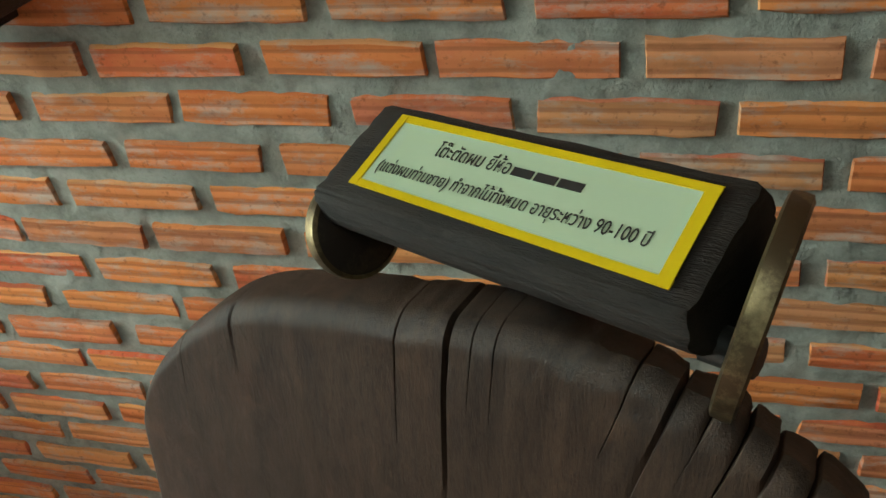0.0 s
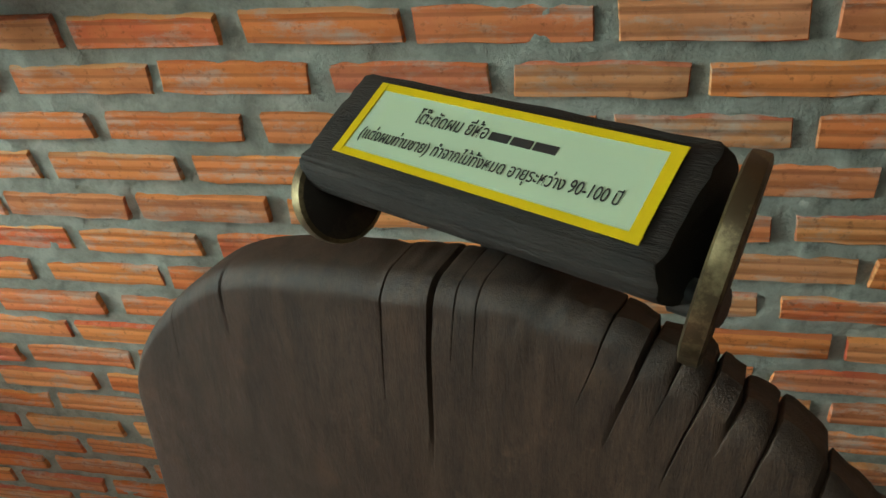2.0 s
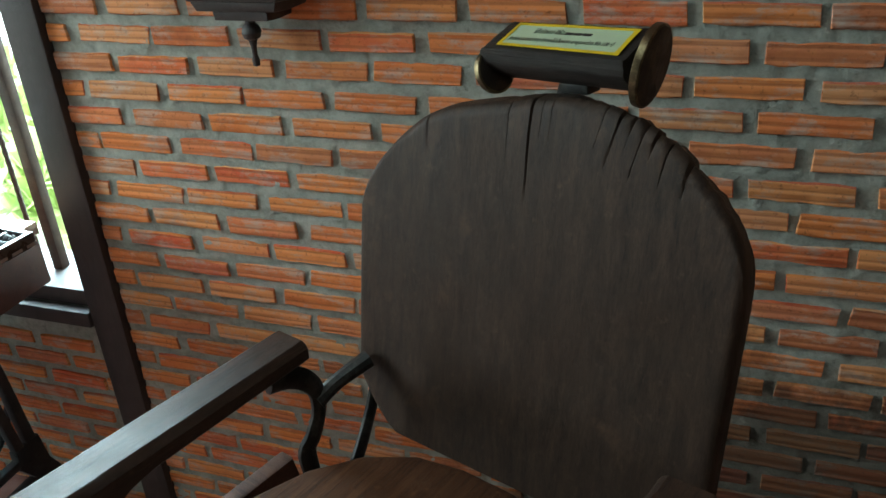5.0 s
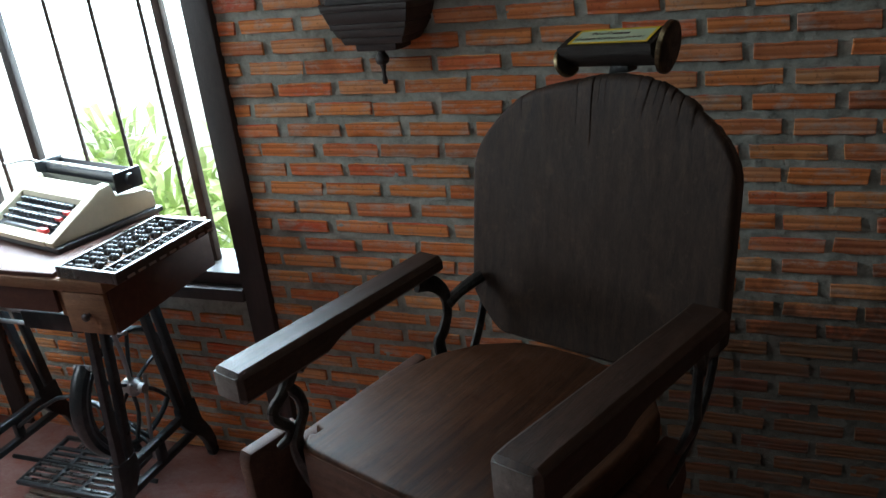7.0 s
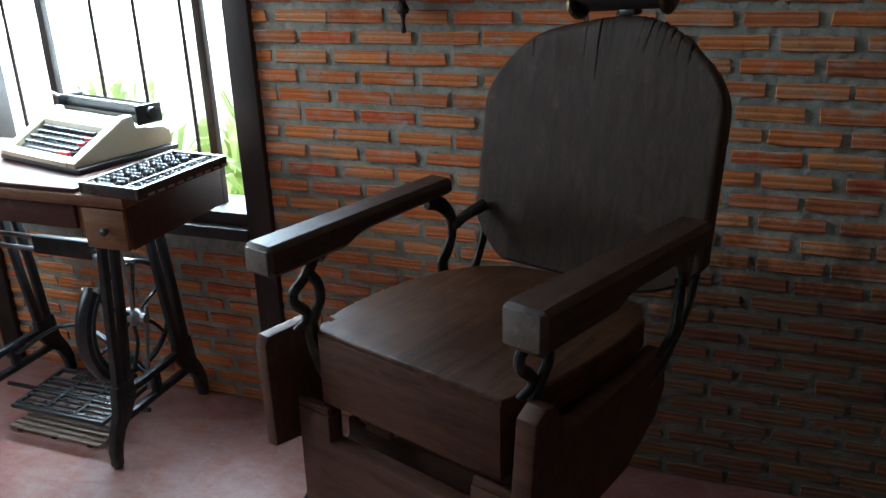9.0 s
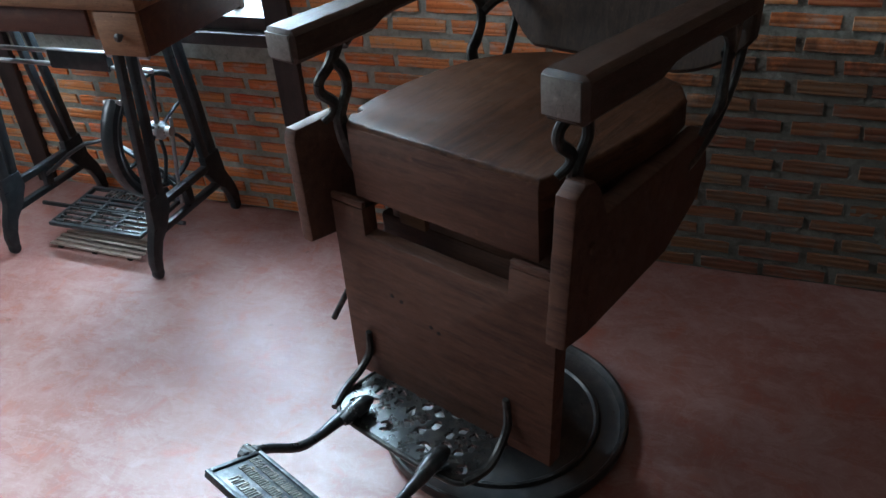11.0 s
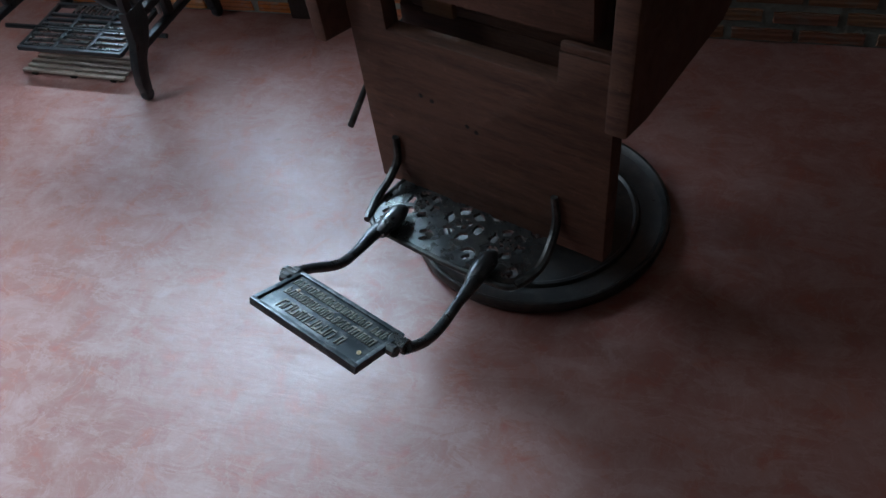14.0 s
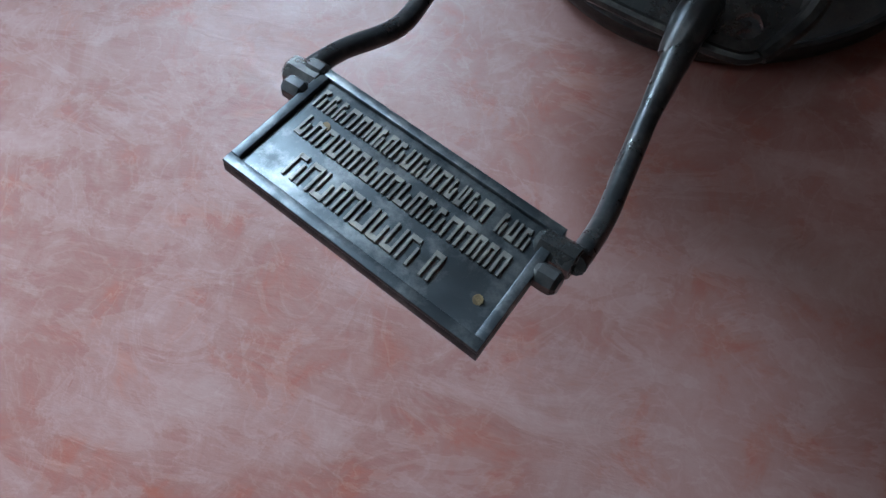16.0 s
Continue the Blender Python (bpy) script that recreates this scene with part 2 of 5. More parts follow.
M["worn_iron"] = iron("worn_raised_iron", (0.17, 0.165, 0.15), (0.35, 0.6), 0.8, (0.40, 0.37, 0.30), 0.8)
M["base_iron"] = iron("dark_enamelled_iron", (0.012, 0.011, 0.0105), (0.25, 0.55), 0.2, (0.06, 0.045, 0.036), 0.8)
M["brass"] = iron("tarnished_brass", (0.085, 0.060, 0.032), (0.28, 0.60), 0.75, (0.52, 0.42, 0.22), 0.95)
M["dark_metal"] = iron("bronzed_disc", (0.020, 0.014, 0.010), (0.45, 0.7), 0.4, (0.17, 0.115, 0.060), 0.7)
M["stand_iron"] = iron("blue_black_stand_iron", (0.022, 0.026, 0.029), (0.25, 0.45), 0.35, (0.10, 0.10, 0.10), 0.4)
M["bar_iron"] = iron("rusty_bar", (0.045, 0.028, 0.02), (0.5, 0.8), 0.4, (0.10, 0.055, 0.035), 0.5)
M["paper"] = plain("pale_green_paper", (0.44, 0.54, 0.37), 0.32, 0, 0.03, 12, 0.03)
M["tape"] = plain("yellow_tape", (0.62, 0.45, 0.008), 0.35, 0, 0.06, 40, 0.1)
M["ink"] = plain("black_ink", (0.02, 0.02, 0.02), 0.5, 0, 0.05, 40, 0)
M["cream"] = plain("cream_plastic", (0.54, 0.48, 0.34), 0.35, 0, 0.05, 60, 0.1)
M["black_plastic"] = plain("black_plastic", (0.022, 0.022, 0.024), 0.38, 0, 0.1, 60, 0.1)
M["red_plastic"] = plain("red_key_plastic", (0.50, 0.03, 0.03), 0.35, 0, 0.05, 60, 0.05)
M["bead"] = plain("black_lacquered_bead", (0.030, 0.029, 0.030), 0.42, 0, 0.1, 60, 0.02)
M["abacus_frame"] = wood("black_lacquer_frame", (0.016, 0.013, 0.012), (0.05, 0.038, 0.032), (9, 0.8, 9), (0.2, 0.4), 0.3)
M["steel"] = iron("dull_steel", (0.35, 0.35, 0.35), (0.25, 0.45), 0.9, (0.5, 0.5, 0.5), 0.5)
M["wall_paint"] = plain("warm_grey_render", (0.22, 0.20, 0.175), 0.9, 0, 0.12, 4, 0.3)
M["ceiling"] = plain("timber_ceiling_paint", (0.20, 0.17, 0.14), 0.8, 0, 0.12, 5, 0.2)
M["frosted"] = plain("opaque_white_panel", (0.8, 0.8, 0.8), 0.6, 0, 0.03, 5, 0)
M["grass"] = plain("pale_garden_ground", (0.80, 0.80, 0.72), 0.8, 0, 0.10, 2, 0.2)
M["leaf"] = plain("garden_leaf", (0.66, 0.80, 0.34), 0.5, 0, 0.2, 3, 0.1)
# White that emits by itself, so the view past the garden looks overexposed.
M["glow_sheet"], nt, bs = material("glowing_white_sheet")
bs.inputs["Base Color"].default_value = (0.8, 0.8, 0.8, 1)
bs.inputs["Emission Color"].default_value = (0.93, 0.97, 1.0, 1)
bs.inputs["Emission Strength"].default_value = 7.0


# ---- mesh helpers ----
def part(name, bm, mat, parent, label="", smooth=True, kind=""):
    me = bpy.data.meshes.new(name)
    bm.normal_update()
    bm.to_mesh(me)
    bm.free()
    me.materials.append(M[mat])
    if smooth:
        me.shade_smooth()
        me.set_sharp_from_angle(angle=radians(32))
    ob = new(name, me)
    ob.parent = parent
    return tagged(ob, label, kind=kind)


def thing(name, m, label, category, group=""):
    ob = new(name)
    ob.empty_display_size = 0.05
    ob.matrix_basis = m
    return tagged(ob, label, category, group)


def box(bm, lo, hi, bevel=0.0, seg=2):
    x0, y0, z0 = lo
    x1, y1, z1 = hi
    vs = [bm.verts.new(p) for p in ((x0, y0, z0), (x1, y0, z0), (x1, y1, z0), (x0, y1, z0), (x0, y0, z1), (x1, y0, z1), (x1, y1, z1), (x0, y1, z1))]
    fs = [bm.faces.new([vs[i] for i in q]) for q in ((3, 2, 1, 0), (4, 5, 6, 7), (0, 1, 5, 4), (1, 2, 6, 5), (2, 3, 7, 6), (3, 0, 4, 7))]
    if bevel:
        edges = list({e for f in fs for e in f.edges})
        bmesh.ops.bevel(bm, geom=edges, offset=bevel, segments=seg, profile=0.5, affect="EDGES")
    return vs


def prism(bm, outline, place, d0, d1, bevel=0.0, seg=2):
    """A flat outline of (a, b), pushed from d0 to d1; place(a, b, d) gives the point."""
    lo = [bm.verts.new(place(a, b, d0)) for a, b in outline]
    hi = [bm.verts.new(place(a, b, d1)) for a, b in outline]
    n = len(outline)
    fs = [bm.faces.new(lo[::-1]), bm.faces.new(hi)]
    fs += [bm.faces.new((lo[i], lo[(i + 1) % n], hi[(i + 1) % n], hi[i])) for i in range(n)]
    bmesh.ops.recalc_face_normals(bm, faces=fs)
    if bevel:
        edges = list({e for f in fs[:2] for e in f.edges})
        bmesh.ops.bevel(bm, geom=edges, offset=bevel, segments=seg, profile=0.5, affect="EDGES")


def smooth_path(pts, steps=6):
    pts = [Vector(p) for p in pts]
    out = []
    for i in range(len(pts) - 1):
        p0, p1, p2, p3 = pts[max(i - 1, 0)], pts[i], pts[i + 1], pts[min(i + 2, len(pts) - 1)]
        for k in range(steps):
            t = k / steps
            out.append(0.5 * (2 * p1 + (p2 - p0) * t + (2 * p0 - 5 * p1 + 4 * p2 - p3) * t * t + (3 * p1 - p0 - 3 * p2 + p3) * t ** 3))
    return out + [pts[-1]]


def tube(bm, pts, radius, sides=10, steps=6, flat=1.0, flat_axis=None):
    """A round bar along a smoothed path; radius: a number or one for each given point."""
    rad = radius if isinstance(radius, (list, tuple)) else [radius] * len(pts)
    path = smooth_path(pts, steps) if steps > 1 else [Vector(p) for p in pts]
    n = len(path)
    rings, up = [], Vector((0.13, 0.21, 0.97))
    for i, p in enumerate(path):
        d = (path[min(i + 1, n - 1)] - path[max(i - 1, 0)]).normalized()
        if flat_axis is not None:
            side = Vector(flat_axis) - d * d.dot(Vector(flat_axis))
        else:
            side = up - d * d.dot(up)
        if side.length < 1e-4:
            side = d.orthogonal()
        side.normalize()
        up = side if flat_axis is None else up
        other = d.cross(side)
        k = i / (n - 1) * (len(rad) - 1)
        r = rad[int(k)] + (rad[min(int(k) + 1, len(rad) - 1)] - rad[int(k)]) * (k - int(k))
        rings.append([bm.verts.new(p + (side * math.cos(a) * flat + other * math.sin(a)) * r) for a in (2 * math.pi * j / sides for j in range(sides))])
    fs = []
    for a, b in zip(rings, rings[1:]):
        fs += [bm.faces.new((a[j], a[(j + 1) % sides], b[(j + 1) % sides], b[j])) for j in range(sides)]
    fs += [bm.faces.new(rings[0][::-1]), bm.faces.new(rings[-1])]
    bmesh.ops.recalc_face_normals(bm, faces=fs)


def lathe(bm, profile, centre=(0, 0, 0), axis="z", sides=32):
    """Turns (radius, height) points round an axis."""
    c = Vector(centre)

    def at(r, h, a):
        x, y = r * math.cos(a), r * math.sin(a)
        return c + Vector({"z": (x, y, h), "x": (h, x, y), "y": (x, h, y)}[axis])
    rings = [[bm.verts.new(at(max(r, 1e-4), h, 2 * math.pi * j / sides)) for j in range(sides)] for r, h in profile]
    fs = []
    for a, b in zip(rings, rings[1:]):
        fs += [bm.faces.new((a[j], a[(j + 1) % sides], b[(j + 1) % sides], b[j])) for j in range(sides)]
    fs += [bm.faces.new(rings[0][::-1]), bm.faces.new(rings[-1])]
    bmesh.ops.recalc_face_normals(bm, faces=fs)


def flat_xy(z0):
    return lambda a, b, d: (a, b, z0 + d)


def structure(name, bm, mat, label, smooth=False):
    ob = part(name, bm, mat, None, label, smooth)
    return tagged(ob, kind="structure", category=name.split("_")[0])


# ---- the room ----
WALL = 0.926
WEST, EAST, SOUTH, TOP = -2.6, 2.3, -3.4, 2.75
WIN_L, WIN_R, WIN_B, WIN_T = -1.81, -0.83, 0.605, 2.05

bm = bmesh.new()
box(bm, (WEST - 0.15, SOUTH - 0.15, -0.12), (EAST + 0.15, WALL + 0.15, 0.0))
structure("floor", bm, "floor", "worn red polished cement floor with pale scuffs")
# The hole in the ceiling is invented to hold the overhead fill.
bm = bmesh.new()
for x0, y0, x1, y1 in ((WEST - 0.15, SOUTH - 0.15, EAST + 0.15, -0.65), (WEST - 0.15, 0.25, EAST + 0.15, WALL + 0.15), (WEST - 0.15, -0.65, -1.60, 0.25), (0.70, -0.65, EAST + 0.15, 0.25)):
    box(bm, (x0, y0, TOP), (x1, y1, TOP + 0.1))
structure("ceiling", bm, "ceiling", "plain painted ceiling with a long hole added for overhead fill")
# Unseen opaque panel added over the hole to keep direct sun out.
bm = bmesh.new()
box(bm, (-1.60, -0.65, TOP + 0.05), (0.70, 0.25, TOP + 0.07))
structure("skylight", bm, "frosted", "added opaque white panel over the unseen ceiling hole")

# north wall round the window
bm = bmesh.new()
for lo, hi in (((WEST - 0.15, WALL, 0), (WIN_L, WALL + 0.15, TOP)), ((WIN_R, WALL, 0), (EAST + 0.15, WALL + 0.15, TOP)),
               ((WIN_L, WALL, 0), (WIN_R, WALL + 0.15, WIN_B)), ((WIN_L, WALL, WIN_T), (WIN_R, WALL + 0.15, TOP))):
    box(bm, lo, hi)
wall_north = structure("wall_north", bm, "mortar", "bare brick wall with thick grey cement joints")

# west wall with a high window opening
bm = bmesh.new()
for lo, hi in (((WEST - 0.15, SOUTH, 0), (WEST, -0.55, TOP)), ((WEST - 0.15, 0.55, 0), (WEST, WALL, TOP)), ((WEST - 0.15, -0.55, 0), (WEST, 0.55, 1.08)), ((WEST - 0.15, -0.55, 2.25), (WEST, 0.55, TOP))):
    box(bm, lo, hi)
structure("wall_west", bm, "wall_paint", "plain rendered wall with a high window opening")
bm = bmesh.new()
box(bm, (EAST, SOUTH, 0), (EAST + 0.15, WALL, TOP))
structure("wall_east", bm, "wall_paint", "plain rendered wall of the display room")
bm = bmesh.new()
box(bm, (WEST - 0.15, SOUTH - 0.15, 0), (EAST + 0.15, SOUTH, TOP))
structure("wall_south", bm, "wall_paint", "plain rendered wall behind the chair's front")

# window posts, sill, bars
for x0, x1, tag in ((-0.833, -0.757, "dark timber post beside the barred window"), (-1.875, -1.80, "dark timber post at the far side of the window")):
    bm = bmesh.new()
    box(bm, (x0, WALL - 0.022, 0), (x1, WALL + 0.155, TOP), 0.004)
    structure("post", bm, "frame_wood", tag, True)
window = tagged(new("window_1"), "barred window with a dark timber frame and sill", "window", kind="structure")
bm = bmesh.new()
box(bm, (-1.80, WALL - 0.004, WIN_B - 0.035), (-0.834, WALL + 0.15, WIN_B + 0.004), 0.003)
part("window_sill", bm, "frame_wood", window)
bm = bmesh.new()
box(bm, (-1.80, WALL - 0.028, WIN_B - 0.072), (-0.834, WALL - 0.005, WIN_B - 0.036), 0.003)
part("sill_ledge", bm, "frame_wood", window)
bm = bmesh.new()
box(bm, (-1.80, WALL + 0.01, WIN_T - 0.06), (-0.834, WALL + 0.14, WIN_T), 0.003)
part("window_head", bm, "frame_wood", window)


def ribbed_bar(x, y):
    bm = bmesh.new()
    n = 130
    for i in range(n):
        z = WIN_B + 0.004 + (WIN_T - 0.07 - WIN_B) * i / (n - 1)
        r = 0.0062 if i % 2 else 0.0048
        ring = [bm.verts.new((x + r * math.cos(a), y + r * math.sin(a), z)) for a in (math.pi / 4 * j for j in range(8))]
        if i:
            for j in range(8):
                bm.faces.new((last[j], last[(j + 1) % 8], ring[(j + 1) % 8], ring[j]))
        last = ring
    return bm


for x in (-1.335, -1.185, -1.03, -1.66):
    part("window_bar", ribbed_bar(x, 1.0), "bar_iron", window, "thin ribbed steel rod")
for x, mat in ((-1.513, "frame_wood"), (-0.972, "bar_iron")):
    bm = bmesh.new()
    box(bm, (x - 0.0125, 0.988, WIN_B + 0.004), (x + 0.0125, 1.012, WIN_T - 0.061), 0.002)
    part("window_bar", bm, mat, window, "flat painted bar")


# ---- the barber's chair ----
chair = thing("barber_chair", pose(0.085, 0.22, 0, 0, 0, -19), "antique dark wooden barber chair on a round iron base", "chair")

# pedestal
bm = bmesh.new()
lathe(bm, [(0.0, 0.0), (0.246, 0.0), (0.254, 0.006), (0.257, 0.016), (0.257, 0.026), (0.254, 0.031), (0.249, 0.031), (0.245, 0.026), (0.240, 0.017), (0.226, 0.013), (0.200, 0.013), (0.196, 0.019), (0.190, 0.020), (0.185, 0.015), (0.155, 0.019), (0.125, 0.030), (0.10, 0.05), (0.085, 0.075), (0.07, 0.09), (0.0, 0.092)], (-0.080, 0.010, 0), "z", 64)
part("base", bm, "base_iron", chair, "round black iron base with a raised rim")
bm = bmesh.new()
lathe(bm, [(0.0, 0.085), (0.07, 0.085), (0.062, 0.11), (0.052, 0.13), (0.052, 0.40), (0.075, 0.42), (0.075, 0.45), (0.0, 0.45)], (-0.075, 0.03, 0), "z", 28)
part("column", bm, "base_iron", chair, "dark iron pump column")
bm = bmesh.new()
box(bm, (-0.27, -0.09, 0.45), (0.14, 0.2, 0.50), 0.006)
part("underframe", bm, "board_wood", chair)

# seat: a thick slab, domed a little, round at the back
bm = bmesh.new()
seat_outline = [(-0.252, -0.158), (0.129, -0.158), (0.150, -0.105), (0.166, -0.04), (0.178, 0.05), (0.184, 0.13), (0.176, 0.20), (0.142, 0.25), (0.08, 0.278), (0.0, 0.290), (-0.075, 0.290),
                (-0.14, 0.276), (-0.20, 0.236), (-0.243, 0.175), (-0.268, 0.10), (-0.281, 0.02), (-0.283, -0.06), (-0.278, -0.105), (-0.262, -0.108), (-0.262, -0.122), (-0.272, -0.128)]
prism(bm, seat_outline, flat_xy(0), 0.657, 0.712, 0.007, 3)
part("seat", bm, "seat_wood", chair, "broad brown seat slab with a rounded back edge")
bm = bmesh.new()
box(bm, (-0.251, -0.1595, 0.573), (0.1285, -0.12, 0.7035), 0.0015)
part("apron", bm, "board_wood", chair, "plain red-brown front apron")
bm = bmesh.new()
box(bm, (-0.24, -0.09, 0.50), (0.12, 0.20, 0.656), 0.004)
part("seat_box", bm, "board_wood", chair)


# front board, leaning out at its foot, with a horn at each end
def on_board(a, b, d):
    return (a, -0.157 - (0.55 - b) * 0.05 + d, b)


bm = bmesh.new()
prism(bm, [(-0.288, 0.190), (0.166, 0.190), (0.172, 0.556), (0.082, 0.556), (0.079, 0.506), (-0.226, 0.506), (-0.228, 0.556), (-0.306, 0.556)], on_board, -0.016, 0.018, 0.004)
part("front_board", bm, "board_wood", chair, "notched red-brown front board")
for u0, u1 in ((-0.306, -0.228), (0.084, 0.170)):
    bm = bmesh.new()
    box(bm, (u0, -0.172, 0.5565), (u1, -0.161, 0.571), 0.004)
    part("horn", bm, "board_wood", chair)
bm = bmesh.new()
box(bm, (-0.20, -0.112, 0.51), (-0.14, -0.1, 0.57), 0.002)
part("slat", bm, "light_wood", chair, "pale wooden strip showing in the slot")

for u, z in ((-0.172, 0.402), (-0.150, 0.398), (-0.083, 0.372), (-0.066, 0.366)):
    bm = bmesh.new()
    y = on_board(u, z, -0.016)[1]
    lathe(bm, [(0.0, 0.003), (0.0042, 0.003), (0.0042, -0.0006), (0.0026, -0.001), (0.0, -0.0008)], (u, y, z), "y", 9)
    part("nail_plug", bm, "head_wood", chair)

# side boards with a tall front end
for u0, u1, dz in ((0.172, 0.207, 0.0), (-0.354, -0.326, 0.0)):
    bm = bmesh.new()
    tall = [(-0.118, 0.70 + dz), (-0.135, 0.722 + dz), (-0.16, 0.728 + dz), (-0.185, 0.715 + dz)] if u0 > 0 else [(-0.10, 0.695), (-0.205, 0.697), (-0.213, 0.68)]
    prism(bm, [(-0.212, 0.478 + dz), (-0.150, 0.468 + dz), (0.10, 0.478 + dz), (0.205, 0.53 + dz), (0.235, 0.58 + dz), (0.22, 0.655 + dz), (-0.10, 0.655 + dz)] + tall,
          lambda a, b, d: (d, a, b), u0, u1, 0.005, 2)
    part("side_board", bm, "board_wood", chair, "thick side board with a rounded worn end")
    bm = bmesh.new()
    box(bm, (-0.327 if u0 < 0 else 0.121, -0.06, 0.52), (-0.241 if u0 < 0 else u0 + 0.001, 0.0, 0.58), 0.003)
    part("spacer", bm, "board_wood", chair)
bm = bmesh.new()
lathe(bm, [(0.0, 0.0), (0.011, 0.0), (0.009, 0.005), (0.0, 0.006)], (0.2075, -0.145, 0.62), "x", 12)
part("dowel", bm, "board_wood", chair)

# arms
def arm(u_front, u_back, w, v0, v1, z0, z1, deep):
    bm = bmesh.new()
    n = 16
    rings = []
    for i in range(n + 1):
        k = i / n
        v = v0 + (v1 - v0) * k
        u = u_front + (u_back - u_front) * k
        drop = deep - 0.016 * min(1, max(0, (k - 0.38) / 0.08)) - 0.006 * k
        half = w / 2 * (1 - 0.12 * k)
        top = z0 + (z1 - z0) * k
        shrink = 0.006 if i in (0, n) else 0.0
        h = half - shrink
        c = 0.009
        ring = [(u - h, top - drop + c + shrink), (u - h, top - c - shrink), (u - h + c * 0.4, top - c * 0.4 - shrink), (u - h + c, top - shrink), (u + h - c, top - shrink), (u + h - c * 0.4, top - c * 0.4 - shrink),
                (u + h, top - c - shrink), (u + h, top - drop + c + shrink), (u + h - c, top - drop + shrink), (u - h + c, top - drop + shrink)]
        if i == 0:
            rings.append([bm.verts.new((a, v, b)) for a, b in ring])
        elif i == 1:
            rings.append([bm.verts.new((a, v0 + 0.007, b)) for a, b in ring])
            rings.append([bm.verts.new((a, v, b)) for a, b in ring])
        elif i == n:
            pre = rings[-1]
            rings.append([bm.verts.new((p.co.x, v1 - 0.006, p.co.z)) for p in pre])
            rings.append([bm.verts.new((a, v1, b)) for a, b in ring])
        else:
            rings.append([bm.verts.new((a, v, b)) for a, b in ring])
    fs = []
    for a, b in zip(rings, rings[1:]):
        fs += [bm.faces.new((a[j], a[(j + 1) % 10], b[(j + 1) % 10], b[j])) for j in range(10)]
    fs += [bm.faces.new(rings[0][::-1]), bm.faces.new(rings[-1])]
    bmesh.ops.recalc_face_normals(bm, faces=fs)
    return bm


part("armrest", arm(-0.275, -0.271, 0.066, -0.247, 0.212, 0.890, 0.892, 0.054), "arm_wood", chair, "straight wooden armrest polished by use")
part("armrest", arm(0.202, 0.236, 0.070, -0.216, 0.240, 0.902, 0.894, 0.066), "arm_wood", chair, "straight wooden armrest worn grey at its end")

for u, w, v, z in ((-0.275, 0.052, -0.2475, 0.8905), (0.202, 0.056, -0.2165, 0.9025)):
    bm = bmesh.new()
    box(bm, (u - w / 2, v - 0.0012, z - (0.047 if u < 0 else 0.058)), (u + w / 2, v + 0.004, z - 0.007), 0.001)
    part("arm_end", bm, "end_grain", chair, "grey worn end grain of the armrest")

# scrolled iron arm supports
for u, v, z1 in ((-0.268, -0.165, 0.842), (0.170, -0.140, 0.852)):
    bm = bmesh.new()
    tube(bm, [(u, v + 0.030, z1 + 0.004), (u - 0.002, v + 0.018, z1 - 0.022), (u - 0.006, v + 0.004, z1 - 0.042), (u - 0.012, v - 0.012, z1 - 0.060), (u - 0.012, v - 0.012, z1 - 0.080), (u - 0.004, v + 0.004, z1 - 0.098), (u - 0.004, v + 0.002, z1 - 0.115), (u - 0.014, v - 0.014, z1 - 0.130)],
         [0.015, 0.012, 0.010, 0.010, 0.010, 0.010, 0.009, 0.007], 10, 5, 0.8, (1, 0, 0))
    part("arm_support", bm, "iron", chair, "scrolled black iron arm support")
    bm = bmesh.new()
    tube(bm, [(u - 0.002, v + 0.014, z1 - 0.030), (u + 0.006, v + 0.026, z1 - 0.050), (u + 0.008, v + 0.028, z1 - 0.078), (u + 0.004, v + 0.018, z1 - 0.104), (u, v + 0.010, z1 - 0.128), (u, v + 0.018, z1 - 0.165), (u + 0.004, v + 0.03, z1 - 0.21), (u + 0.008, v + 0.05, z1 - 0.26)],
         [0.010, 0.010, 0.010, 0.010, 0.013, 0.018, 0.019, 0.015], 10, 5, 0.8, (1, 0, 0))
    part("arm_scroll", bm, "iron", chair)
    bm = bmesh.new()
    tube(bm, [(u + 0.002, v + 0.034, z1 - 0.012), (u - 0.001, v + 0.045, z1 - 0.004), (u, v + 0.075, z1 + 0.002)], [0.011, 0.013, 0.006], 10, 4)
    part("arm_bracket", bm, "iron", chair)
for u, s in ((-0.264, 1), (0.232, -1)):
    bm = bmesh.new()
    tube(bm, [(u, 0.155, 0.850), (u, 0.195, 0.838), (u + 0.004 * s, 0.222, 0.806), (u + 0.006 * s, 0.222, 0.770), (u + 0.003 * s, 0.208, 0.735), (u, 0.196, 0.712), (u + 0.02 * s, 0.19, 0.66)], [0.012, 0.016, 0.013, 0.012, 0.014, 0.015, 0.012], 10, 5, 0.6, (1, 0, 0))
    part("back_bracket", bm, "iron", chair, "curved iron bracket between arm and backrest")
    bm = bmesh.new()
    tube(bm, [(u + 0.006 * s, 0.222, 0.785), (u + 0.014 * s, 0.255, 0.80), (u + 0.03 * s, 0.30, 0.815)], [0.012, 0.011, 0.013], 10, 4)
    part("bracket_arm", bm, "iron", chair)
    bm = bmesh.new()
    tube(bm, [(u + 0.03 * s, 0.335, 0.88), (u + 0.022 * s, 0.33, 0.80), (u + 0.02 * s, 0.30, 0.72), (u + 0.025 * s, 0.25, 0.655), (u + 0.03 * s, 0.20, 0.62), (u + 0.03 * s, 0.16, 0.61)], [0.011, 0.012, 0.011, 0.012, 0.014, 0.012], 10, 5, 0.6, (1, 0, 0))
    part("back_hinge", bm, "iron", chair)


